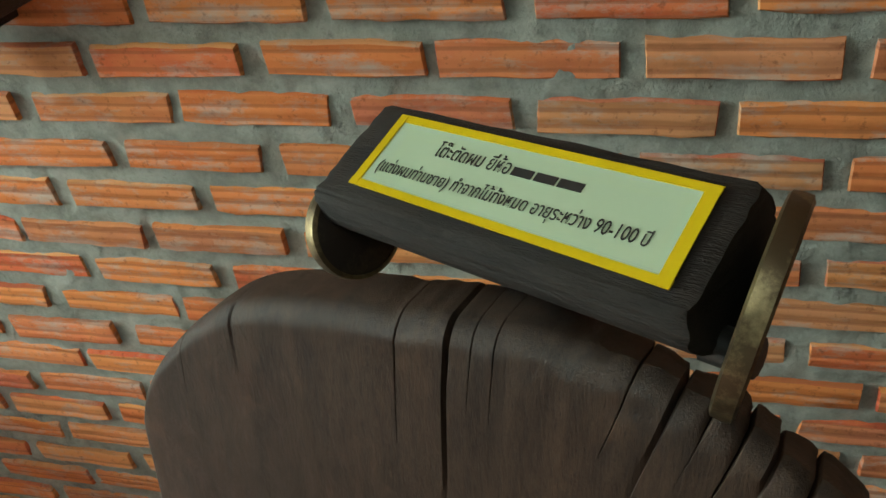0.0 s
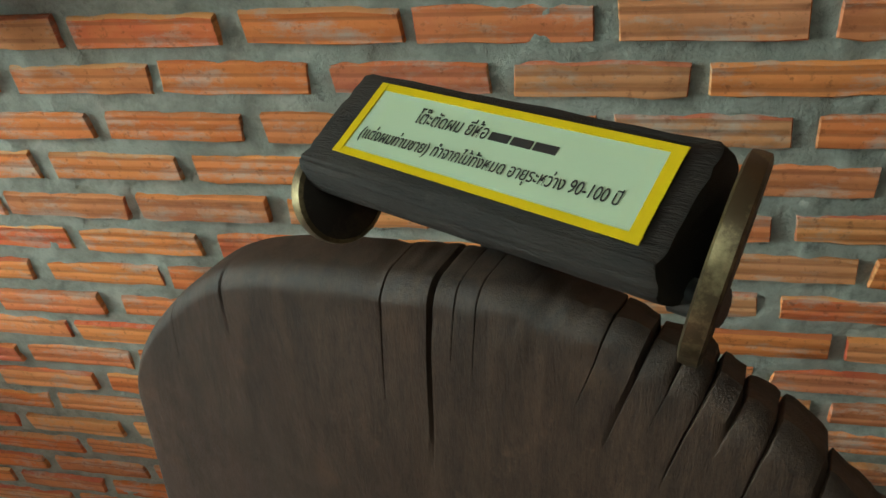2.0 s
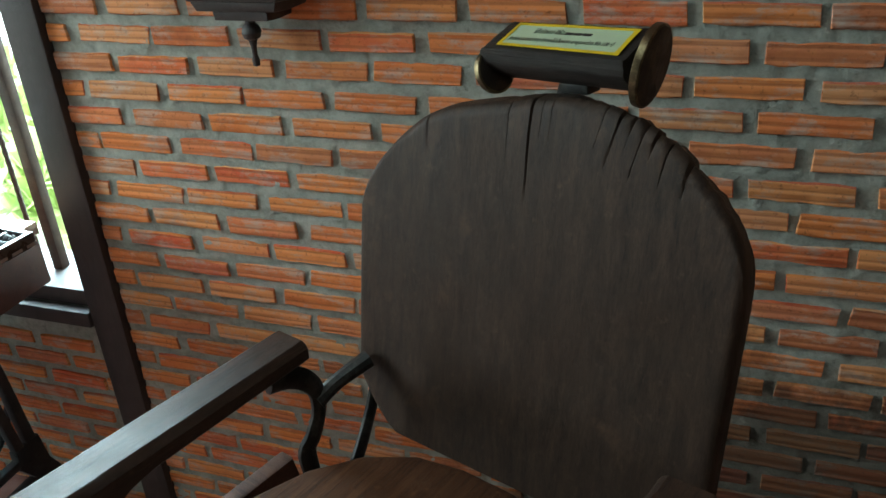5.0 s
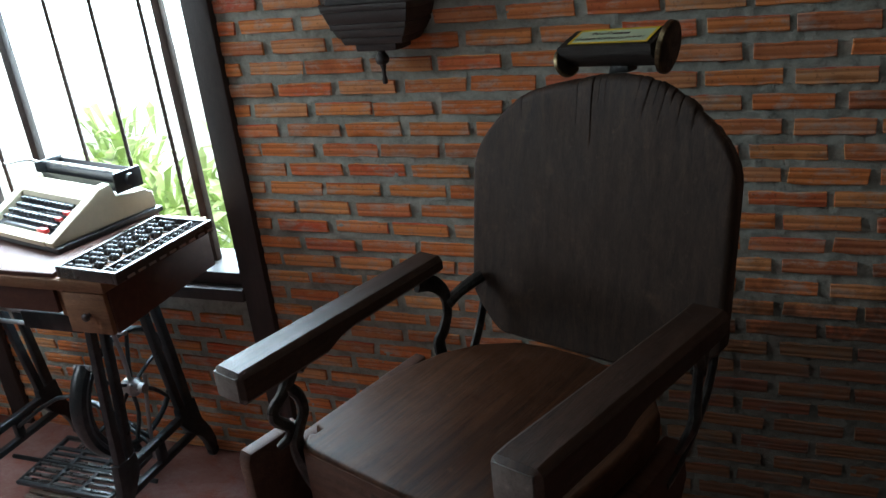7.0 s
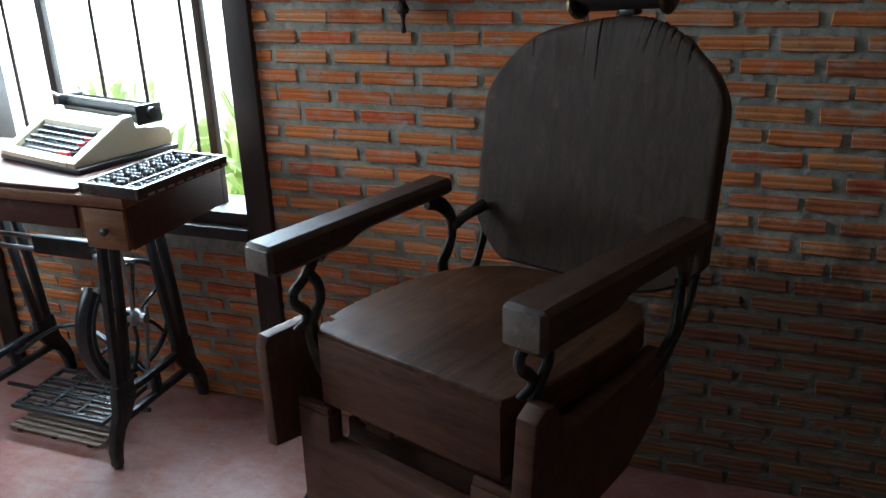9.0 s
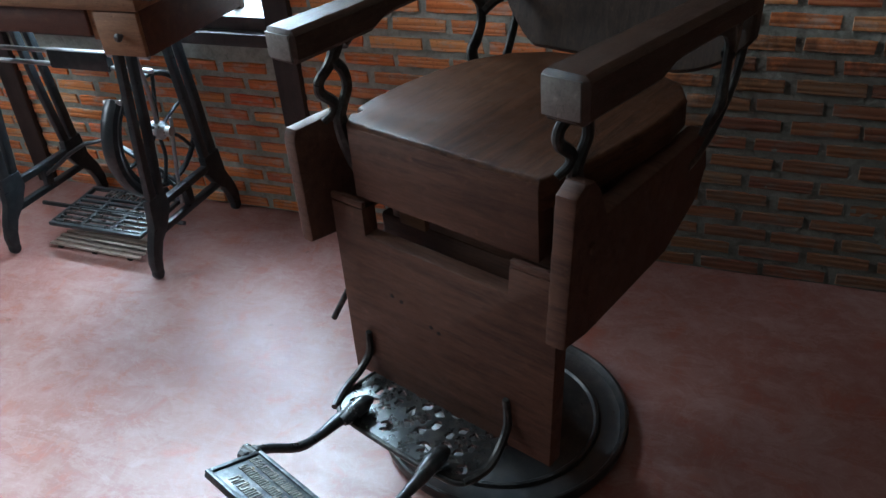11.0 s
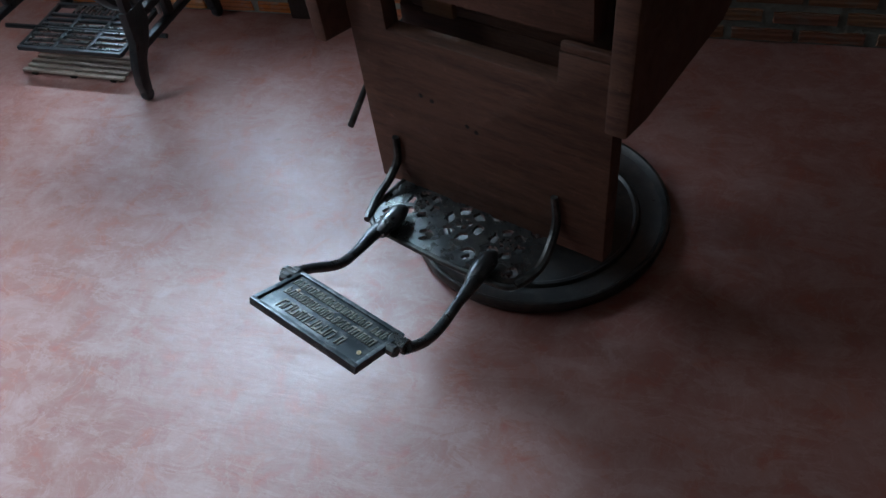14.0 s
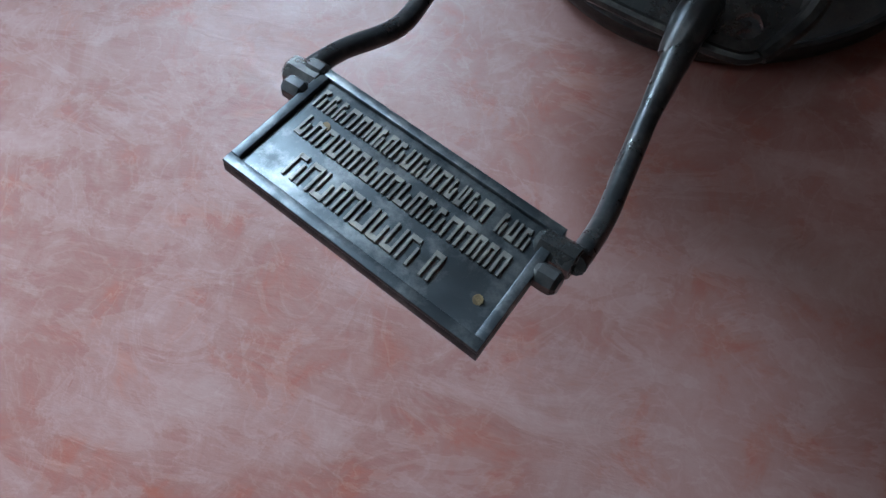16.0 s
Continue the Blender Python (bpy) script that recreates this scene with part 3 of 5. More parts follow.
# backrest: an arched plank with long cracks
# each crack: place across the top, depth, length, half width, notch in the top edge
CRACKS = [(-0.205, 0.003, 0.040, 0.00017, 0.0001), (-0.154, 0.006, 0.048, 0.00024, 0.0003), (-0.126, 0.006, 0.056, 0.00024, 0.0003), (-0.101, 0.010, 0.080, 0.00029, 0.0008), (-0.078, 0.003, 0.040, 0.00017, 0.0002), (-0.0487, 0.010, 0.072, 0.00029, 0.0009),
          (-0.0202, 0.019, 0.104, 0.00053, 0.0021), (-0.0084, 0.006, 0.040, 0.00020, 0.0005), (0.0034, 0.006, 0.048, 0.00020, 0.0005), (0.0132, 0.008, 0.072, 0.00024, 0.0008), (0.0268, 0.004, 0.032, 0.00020, 0.0005), (0.0344, 0.006, 0.040, 0.00024, 0.0008),
          (0.0546, 0.015, 0.128, 0.00041, 0.0016), (0.0669, 0.007, 0.040, 0.00024, 0.0008), (0.0856, 0.0058, 0.052, 0.00038, 0.0027), (0.1000, 0.0021, 0.031, 0.00020, 0.0010), (0.1144, 0.0066, 0.052, 0.00053, 0.0034), (0.1280, 0.0029, 0.021, 0.00035, 0.0020),
          (0.1427, 0.0058, 0.036, 0.00053, 0.0034), (0.1640, 0.0041, 0.031, 0.00041, 0.0027), (0.1840, 0.0029, 0.026, 0.00029, 0.0017)]
EDGE_L, EDGE_R = -0.263, 0.228
TOPLINE = smooth_path([(u, z, 0) for u, z in ((-0.263, 1.000), (-0.252, 1.048), (-0.232, 1.082), (-0.206, 1.111), (-0.180, 1.132), (-0.156, 1.147), (-0.124, 1.160), (-0.071, 1.1735), (-0.005, 1.186), (0.040, 1.190),
                                              (0.085, 1.185), (0.130, 1.170), (0.165, 1.147), (0.190, 1.122), (0.210, 1.094), (0.222, 1.064), (0.228, 1.020))], 5)
TOP_U, TOP_Z = [p.x for p in TOPLINE], [p.y for p in TOPLINE]


def step(a, b, x):
    t = min(1.0, max(0.0, (x - a) / (b - a)))
    return t * t * (3 - 2 * t)


def back_top(u):
    rag = 0.0
    for c, depth, length, w, notch in CRACKS:
        if abs(u - c) < 0.008:
            rag = min(rag, -notch * math.exp(-((u - c) / (1.2 * w)) ** 2))
    # broken teeth between the cracks of the worn shoulder
    if u > 0.05:
        lo = max(c[0] for c in CRACKS if c[0] <= u)
        hi = min([c[0] for c in CRACKS if c[0] > u] + [EDGE_R])
        across = abs(2 * (u - lo) / (hi - lo) - 1)
        rag -= (0.0030 * across ** 7 + 0.0030 * noise.noise((lo * 97, 1.3, 0))) * step(0.05, 0.10, u) * step(0.228, 0.205, u)
    if u > -0.06:
        rag += 0.0018 * noise.noise((u * 45, 3.1, 0)) + 0.0010 * noise.noise((u * 140, 7.1, 0))
    return float(np.interp(u, TOP_U, TOP_Z)) + rag


def back_bottom(u):
    if u < -0.19:
        return 0.704 + 0.075 * ((-0.19 - u) / 0.068) ** 1.5
    if u > 0.162:
        return 0.704 + 0.075 * ((u - 0.162) / 0.066) ** 1.5
    return 0.704


def backrest():
    bm = bmesh.new()
    us = []
    u = EDGE_L
    while u < EDGE_R - 0.0005:
        near = min(abs(u - c[0]) for c in CRACKS)
        us.append(u)
        u += 0.00018 if near < 0.0011 else 0.0025
    us.append(EDGE_R)
    rows = 70
    grids = []
    for side in (-1, 1):
        grid = []
        for u in us:
            zb, zt = back_bottom(u), back_top(u) - (0.001 + 0.008 * step(-0.02, 0.10, u) + 0.003 * noise.noise((u * 32, 8.8, 0)) * step(-0.07, 0.0, u) if side > 0 else 0.0)
            col = []
            for j in range(rows + 1):
                t = j / rows
                t = 1 - (1 - t) ** 1.5
                z = zb + (zt - zb) * t
                edge = min(u - EDGE_L, EDGE_R - u, (zt - z) * 0.9, z - zb)
                r = 0.011
                inset = 0.0 if edge >= r else r - math.sqrt(max(0.0, r * r - (r - max(edge, 0)) ** 2))
                below = max(0.0, 1.2 - z)
                dent = 0.0
                for c, depth, length, w, notch in CRACKS:
                    if abs(u - c) < 0.006:
                        fade = max(0.0, 1 - (back_top(c) - z) / length)
                        ww = w * (0.45 + 0.55 * fade)
                        dent = max(dent, depth * 0.6 * fade ** 0.7 * math.exp(-((u - c) / ww) ** 2))
                rough = step(0.035, 0.0, zt - z) * step(-0.07, -0.03, u)
                wave = 0.0010 * noise.noise((u * 14, z * 5, 0.3)) + 0.0002 * noise.noise((u * 120, z * 9, 2.3)) - rough * 0.004 * abs(noise.noise((u * 38, z * 60, side * 3)))
                inner = step(EDGE_L, -0.22, u) * step(EDGE_R, 0.19, u)
                uu = u - 0.24 * below * step(0.0, 0.05, u) * step(EDGE_R, 0.10, u) + inner * step(0, 0.03, below) * 0.0045 * noise.noise((u * 9, z * 13, 1.7))
                half = 0.021 - inset - dent + wave
                v = 0.312 + (z - 0.70) * 0.16
                col.append(bm.verts.new((uu, v + side * half, z)))
            grid.append(col)
        grids.append(grid)
    f, b = grids
    n = len(us)
    fs = []
    for i in range(n - 1):
        for j in range(rows):
            fs.append(bm.faces.new((f[i][j], f[i + 1][j], f[i + 1][j + 1], f[i][j + 1])))
            fs.append(bm.faces.new((b[i][j], b[i][j + 1], b[i + 1][j + 1], b[i + 1][j])))
        fs.append(bm.faces.new((f[i][rows], f[i + 1][rows], b[i + 1][rows], b[i][rows])))
        fs.append(bm.faces.new((f[i][0], b[i][0], b[i + 1][0], f[i + 1][0])))
    for j in range(rows):
        fs.append(bm.faces.new((f[0][j], f[0][j + 1], b[0][j + 1], b[0][j])))
        fs.append(bm.faces.new((f[n - 1][j], b[n - 1][j], b[n - 1][j + 1], f[n - 1][j + 1])))
    return bm


back = part("backrest", backrest(), "back_wood", chair, "arched dark plank backrest split by long cracks")

# headrest, on an iron stem behind the backrest
HEAD = pose(0.004, 0.394, 1.202, 0, -5.0, -9)
bm = bmesh.new()
head_section = [(-0.021, 0.012), (-0.026, 0.018), (-0.0265, 0.026), (-0.024, 0.031), (-0.0175, 0.0348), (0.024, 0.0493), (0.034, 0.048), (0.042, 0.038), (0.046, 0.022), (0.044, 0.006), (0.036, -0.004), (0.020, -0.007), (0.002, -0.004), (-0.012, 0.004)]
loop = [(0, a, b) for a, b in head_section]
closed = smooth_path(loop[-2:] + loop + loop[:3], 8)
fine_section = [(p.y, p.z) for p in closed[16:16 + 8 * len(loop)]]
rings = []
N_HEAD = 60
for i in range(N_HEAD + 1):
    u = -0.094 + 0.185 * i / N_HEAD
    k = 0.97 if i in (0, N_HEAD) else 1.0
    ring = []
    for a, b in fine_section:
        grain = 1 - 0.045 * max(0.0, noise.noise((u * 9, a * 420, b * 420)) - 0.05) - 0.014 * noise.noise((u * 40, a * 160, b * 160))
        end = 0.0022 * noise.noise((a * 150, b * 150, 5 + u)) if i in (0, N_HEAD) else 0.0
        ring.append(bm.verts.new((u + end, a * k * grain, (b - 0.008) * k * grain + 0.008)))
    rings.append(ring)
for a, b in zip(rings, rings[1:]):
    for j in range(len(fine_section)):
        bm.faces.new((a[j], a[(j + 1) % len(fine_section)], b[(j + 1) % len(fine_section)], b[j]))
bm.faces.new(rings[0][::-1])
bm.faces.new(rings[-1])
bmesh.ops.recalc_face_normals(bm, faces=bm.faces[:])
bmesh.ops.transform(bm, matrix=HEAD, verts=bm.verts[:])
headrest = part("headrest", bm, "head_wood", chair, "rounded charred-looking timber headrest")
for u, rad, zc, tilt in ((-0.088, 0.0240, 0.006, -1), (0.1045, 0.0390, 0.0230, 1)):
    bm = bmesh.new()
    lathe(bm, [(0.0, -0.0042), (rad - 0.002, -0.0042), (rad, -0.003), (rad, 0.003), (rad - 0.002, 0.0042), (0.0, 0.0042)], (0, 0, 0), "x", 40)
    bmesh.ops.transform(bm, matrix=HEAD @ pose(u, -0.012 if tilt < 0 else 0.0, zc, 0, 12 if tilt > 0 else -16, 11 if tilt > 0 else -5), verts=bm.verts[:])
    disc = part("end_disc", bm, "dark_metal", headrest, "round tarnished metal end plate")
    bm = bmesh.new()
    lathe(bm, [(rad - 0.0012, -0.0044), (rad + 0.0010, -0.0034), (rad + 0.0014, 0.0), (rad + 0.0010, 0.0034), (rad - 0.0012, 0.0044), (rad - 0.0012, -0.0044)], (0, 0, 0), "x", 40)
    bmesh.ops.transform(bm, matrix=HEAD @ pose(u, -0.012 if tilt < 0 else 0.0, zc, 0, 12 if tilt > 0 else -16, 11 if tilt > 0 else -5), verts=bm.verts[:])
    part("disc_rim", bm, "brass", headrest, "worn brass edge of the end plate")
    bm = bmesh.new()
    x0, x1 = sorted((u, math.copysign(0.085, u)))
    lathe(bm, [(0.0, x0), (0.008, x0), (0.008, x1), (0.0, x1)], (0, 0, 0), "x", 12)
    bmesh.ops.transform(bm, matrix=HEAD, verts=bm.verts[:])
    part("pivot", bm, "iron", headrest)
bm = bmesh.new()
tube(bm, [(0.0, 0.405, 1.196), (-0.005, 0.41, 1.185), (-0.01, 0.405, 1.15), (-0.01, 0.40, 1.10), (-0.01, 0.39, 1.0)], 0.008, 10, 3, 0.6, (0, 1, 0))
part("headrest_stem", bm, "iron", chair)
bm = bmesh.new()
box(bm, (-0.012, 0.006, -0.016), (0.024, 0.030, 0.000), 0.003)
bmesh.ops.transform(bm, matrix=HEAD, verts=bm.verts[:])
part("headrest_saddle", bm, "iron", chair, "black iron saddle under the headrest")
bm = bmesh.new()
box(bm, (-0.045, 0.372, 0.99), (0.025, 0.398, 1.06), 0.003)
part("stem_socket", bm, "iron", chair)

# lever at the side
bm = bmesh.new()
tube(bm, [(-0.24, 0.02, 0.46), (-0.32, 0.0, 0.42), (-0.395, -0.045, 0.31), (-0.442, -0.106, 0.186)], [0.006, 0.006, 0.006, 0.007], 10, 5)
part("lever", bm, "iron", chair, "slim black iron pump lever")

# foot tray: openwork casting
TRAY_Z = 0.197


TRAY_RIM = [(-0.242, -0.262), (-0.238, -0.286), (-0.218, -0.306), (-0.19, -0.313), (-0.06, -0.318), (0.045, -0.315), (0.072, -0.303), (0.084, -0.278), (0.082, -0.245), (0.072, -0.20), (0.060, -0.165), (-0.205, -0.140), (-0.228, -0.165), (-0.240, -0.20)]


def inside(x, y, loop):
    hit = False
    for (x0, y0), (x1, y1) in zip(loop, loop[1:] + loop[:1]):
        if (y0 > y) != (y1 > y) and x < (x1 - x0) * (y - y0) / (y1 - y0) + x0:
            hit = not hit
    return hit


def pierced(x, y):
    """Whether the casting is open at this spot: petals round three rosettes, and scrolls between them."""
    for cx, cy, big in ((-0.078, -0.230, 1.0), (-0.168, -0.226, 0.86), (0.012, -0.236, 0.86)):
        d, a = math.hypot(x - cx, y - cy) / big, math.atan2(y - cy, x - cx)
        if 0.022 < d < 0.037 and math.sin(6 * a + 0.6 + d * 40) > -0.35:
            return True
        if 0.007 < d < 0.014 and math.sin(5 * a) > -0.2:
            return True
    for cx, cy, r in ((-0.122, -0.285, 0.014), (-0.122, -0.180, 0.014), (-0.034, -0.285, 0.013), (-0.034, -0.185, 0.013), (-0.212, -0.275, 0.012), (-0.208, -0.180, 0.012), (0.052, -0.285, 0.011), (0.045, -0.190, 0.011)):
        dx, dy = x - cx, y - cy
        d = math.hypot(dx, dy)
        if 0.0045 < d < r and math.atan2(dy, dx) * (1 if cy < -0.23 else -1) > -1.9:
            return True
    return False


def foot_tray():
    bm = bmesh.new()
    c = 0.0022
    grid = {}

    def vert(i, j):
        if (i, j) not in grid:
            x, y = -0.245 + c * i, -0.320 + c * j
            grid[i, j] = bm.verts.new((x, y, TRAY_Z + 0.0008 * noise.noise((x * 22, y * 22, 0))))
        return grid[i, j]
    for i in range(152):
        for j in range(84):
            x, y = -0.245 + c * (i + 0.5), -0.320 + c * (j + 0.5)
            if inside(x, y, TRAY_RIM) and not pierced(x, y):
                bm.faces.new((vert(i, j), vert(i + 1, j), vert(i + 1, j + 1), vert(i, j + 1)))
    for k in range(2):
        bmesh.ops.smooth_vert(bm, verts=[v for v in bm.verts if v.is_boundary], factor=0.5, use_axis_x=True, use_axis_y=True, use_axis_z=False)
    out = bmesh.ops.extrude_face_region(bm, geom=bm.faces[:])
    bmesh.ops.translate(bm, vec=(0, 0, -0.007), verts=[g for g in out["geom"] if isinstance(g, bmesh.types.BMVert)])
    bmesh.ops.recalc_face_normals(bm, faces=bm.faces[:])
    return bm


tray = part("foot_tray", foot_tray(), "bright_iron", chair, "pierced cast-iron foot tray with rosette ornament")
bm = bmesh.new()
tube(bm, [(a, b, TRAY_Z - 0.003) for a, b in TRAY_RIM + TRAY_RIM[:1]], 0.0055, 8, 3)
part("tray_rim", bm, "iron", tray)
bm = bmesh.new()
box(bm, (-0.215, -0.150, 0.175), (0.068, -0.128, 0.203), 0.004)
part("tray_bar", bm, "iron", tray)
for u, s in ((-0.245, 1), (0.085, -1)):
    bm = bmesh.new()
    tube(bm, [(u + 0.012 * s, -0.305, TRAY_Z), (u - 0.004 * s, -0.26, TRAY_Z + 0.004), (u - 0.002 * s, -0.22, TRAY_Z + 0.02), (u + 0.002 * s, -0.192, TRAY_Z + 0.05), (u + 0.006 * s, -0.19, TRAY_Z + 0.10)], [0.007, 0.008, 0.008, 0.008, 0.006], 8, 4)
    part("tray_bracket", bm, "iron", chair, "curved iron strap up to the front board")

# swinging foot plate on two bent rods
for pts, name in (([(-0.178, -0.285, 0.212), (-0.188, -0.335, 0.214), (-0.182, -0.39, 0.222), (-0.172, -0.44, 0.245), (-0.180, -0.49, 0.280), (-0.182, -0.528, 0.302)], "foot_rod"),
                  ([(0.018, -0.300, 0.214), (0.022, -0.342, 0.218), (0.030, -0.40, 0.226), (0.040, -0.45, 0.238), (0.052, -0.50, 0.266), (0.058, -0.545, 0.304)], "foot_rod")):
    bm = bmesh.new()
    tube(bm, pts, [0.013, 0.0125, 0.0085, 0.0085, 0.008, 0.008], 12, 6)
    rod = part(name, bm, "rod_iron", chair, "bent iron rod with a knuckle joint")
    bm = bmesh.new()
    p = Vector(pts[0])
    tube(bm, [p + Vector((0, 0.022, 0.002)), p + Vector((0, 0.004, 0.006)), p + Vector((0.0, -0.02, 0.006)), p + Vector((0.0, -0.05, 0.004))], [0.008, 0.0165, 0.0165, 0.010], 12, 4)
    part("knuckle", bm, "rod_iron", rod)
    bm = bmesh.new()
    e = Vector(pts[-1])
    x0, x1 = sorted((e.x, e.x - math.copysign(0.02, e.x + 0.06)))
    lathe(bm, [(0.0, x0 - 0.008), (0.008, x0 - 0.008), (0.012, x0 - 0.004), (0.012, x1 + 0.001), (0.0, x1 + 0.001)], (0, e.y, e.z + 0.004), "x", 8)
    part("bolt", bm, "bright_iron", rod)

PLATE = Matrix(((0.205, -0.004, 0.0, -0.158), (-0.014, 0.098, 0.0, -0.613), (-0.002, -0.044, 1.0, 0.354), (0, 0, 0, 1)))


def on_plate(a, b, d):
    n = Vector((0.0, 0.39, 0.92))
    return PLATE @ Vector((a, b, 0)) + n * d


bm = bmesh.new()
prism(bm, [(0, 0), (1, 0), (1, 1), (0, 1)], on_plate, -0.011, -0.002, 0.0015)
plate = part("foot_plate", bm, "plate_iron", chair, "worn cast-iron foot plate with raised lettering")
bm = bmesh.new()
for a0, b0, a1, b1 in ((0.0, 0.0, 1.0, 0.075), (0.0, 0.93, 1.0, 1.0), (0.0, 0.075, 0.035, 0.93), (0.965, 0.075, 1.0, 0.93)):
    prism(bm, [(a0, b0), (a1, b0), (a1, b1), (a0, b1)], on_plate, -0.0025, 0.0012, 0.0006)
part("plate_rim", bm, "plate_iron", plate)
# raised characters too worn to read
bm = bmesh.new()
rnd = random.Random(11)
for row, (b0, b1, a_start, a_end, w) in enumerate(((0.70, 0.86, 0.06, 0.95, 0.034), (0.46, 0.63, 0.09, 0.93, 0.036), (0.17, 0.37, 0.17, 0.80, 0.050))):
    a = a_start
    while a < a_end - w:
        ww = w * rnd.uniform(0.7, 1.1)
        t = 0.009
        for a0, a1, c0, c1 in ((a, a + t, b0, b1), (a + ww - t, a + ww, b0, b1 - rnd.choice((0, 0.06))), (a + t, a + ww - t, b1 - 0.035, b1) if rnd.random() < 0.7 else (a + t, a + ww - t, b0, b0 + 0.035)):
            prism(bm, [(a0, c0), (a1, c0), (a1, c1), (a0, c1)], on_plate, -0.0025, -0.0004)
        a += ww + 0.014 + (0.03 if rnd.random() < 0.12 else 0)
part("raised_lettering", bm, "worn_iron", plate, "raised bars of worn lettering", False)
for a, b in ((0.91, 0.27), (0.16, 0.62)):
    bm = bmesh.new()
    lathe(bm, [(0.0, 0.0), (0.0035, 0.0), (0.0035, 0.001), (0.0, 0.0012)], on_plate(a, b, -0.0015), "z", 10)
    part("rivet", bm, "brass", plate)

for a, b in ((-0.030, 0.95), (-0.032, 0.74), (1.030, 0.88), (1.032, 0.66)):
    bm = bmesh.new()
    lathe(bm, [(0.0, -0.009), (0.006, -0.009), (0.0085, -0.006), (0.0088, 0.0), (0.0085, 0.006), (0.006, 0.009), (0.0, 0.009)], on_plate(a, b, -0.004), "x", 8)
    part("hinge_lug", bm, "rod_iron", plate, "rubbed round hinge lug")

# ---- the paper sign on the headrest ----
# its sheet lies on the sloping top face of the headrest
SIGN = pose(0.085, 0.22, 0, 0, 0, -19) @ HEAD @ pose(0.001, -0.001, 0.0412, 20.2, 0, 0)
sign = thing("paper_sign", SIGN, "pale green printed sign edged with yellow tape on the headrest", "sign")
bm = bmesh.new()
prism(bm, [(-0.074, -0.0160), (0.0785, -0.0186), (0.0765, 0.0240), (-0.0745, 0.0240)], flat_xy(0), 0.0005, 0.0012)
part("paper", bm, "paper", sign, "pale green printed paper", False)
for strip in (((-0.0775, -0.0172), (0.0808, -0.0200), (0.0808, -0.0160), (-0.0775, -0.0134)), ((-0.0765, 0.0216), (0.0795, 0.0216), (0.0795, 0.0255), (-0.0765, 0.0258)),
              ((-0.0770, -0.0168), (-0.0726, -0.0170), (-0.0730, 0.0256), (-0.0772, 0.0256)), ((0.0752, -0.0200), (0.0806, -0.0202), (0.0792, 0.0252), (0.0736, 0.0252))):
    bm = bmesh.new()
    top = 0.0018 if strip[0][1] < strip[3][1] - 0.02 else 0.0016
    prism(bm, strip, flat_xy(0), 0.00115, top)
    part("tape", bm, "tape", sign, "strip of yellow tape", False)


def words(text, size, width, x, y, parent, label):
    cu = bpy.data.curves.new("words", "FONT")
    cu.body, cu.size, cu.align_x, cu.extrude = text, size, "LEFT", 0.0001
    cu.materials.append(M["ink"])
    ob = new("printed_line", cu)
    ob.parent = parent
    ob.location = (x, y, 0.00155)
    bpy.context.view_layer.update()
    ob.scale.x = width / max(ob.dimensions.x, 1e-4)
    return tagged(ob, label)


words("โต๊ะตัดผม ยี่ห้อ", 0.0105, 0.0400, -0.0450, 0.0078, sign, "printed heading")
words("(แต่งผมท่านชาย) ทำจากไม้ทั้งหมด อายุระหว่าง 90-100 ปี", 0.0092, 0.134, -0.0690, -0.0068, sign, "second printed line")
bm = bmesh.new()
for a0, a1 in ((-0.0035, 0.0065), (0.0078, 0.0178), (0.0190, 0.0300)):
    box(bm, (a0, 0.0082, 0.0012), (a1, 0.0124, 0.0016))
part("printed_bar", bm, "ink", sign, "printed bars in place of the maker", False)

# ---- the sewing-machine table ----
TABLE = pose(0, 0, 0)
table = thing("sewing_table", TABLE, "treadle sewing table with wooden top on a black iron stand", "table")
TX0, TX1, TY0, TY1 = -1.78, -0.885, 0.497, 0.885
bm = bmesh.new()
box(bm, (TX0, TY0 - 0.004, 0.757), (TX1 + 0.004, TY1 + 0.004, 0.785), 0.004)
part("tabletop", bm, "light_wood", table, "scuffed brown wooden top with a pale edge")
bm = bmesh.new()
box(bm, (TX0 + 0.006, TY0 + 0.002, 0.7855), (-1.02, TY1 - 0.006, 0.7975), 0.003)
part("hinged_leaf", bm, "table_wood", table, "folded brown leaf")
bm = bmesh.new()
box(bm, (-1.014, TY0 + 0.014, 0.650), (TX1, TY1, 0.7565), 0.004)
cab = part("drawer_case", bm, "table_wood", table, "dark red drawer case")
bm = bmesh.new()
box(bm, (-1.010, TY0, 0.652), (-0.889, TY0 + 0.0135, 0.754), 0.003)
dr = part("drawer_front", bm, "light_wood", cab, "worn drawer front")
bm = bmesh.new()
lathe(bm, [(0.0, 0.0), (0.005, 0.0), (0.006, -0.006), (0.010, -0.010), (0.010, -0.015), (0.005, -0.019), (0.0, -0.019)], (-0.944, TY0, 0.70), "y", 14)
part("knob", bm, "frame_wood", cab, "dark turned knob")
bm = bmesh.new()
box(bm, (-1.62, TY0 + 0.012, 0.690), (-1.045, TY0 + 0.03, 0.7565), 0.003)
part("front_apron", bm, "table_wood", table)
bm = bmesh.new()
box(bm, (-1.62, TY0 + 0.03, 0.70), (-1.045, TY1 - 0.02, 0.7565), 0.003)
part("machine_well", bm, "table_wood", table)
bm = bmesh.new()
box(bm, (-1.044, TY0 + 0.02, 0.68), (-1.016, TY1 - 0.02, 0.7565), 0.002)
part("cleat", bm, "light_wood", table)
bm = bmesh.new()
box(bm, (TX0 + 0.01, TY0 + 0.014, 0.650), (-1.622, TY1, 0.7565), 0.004)
part("drawer_case", bm, "table_wood", table, "dark red drawer case")


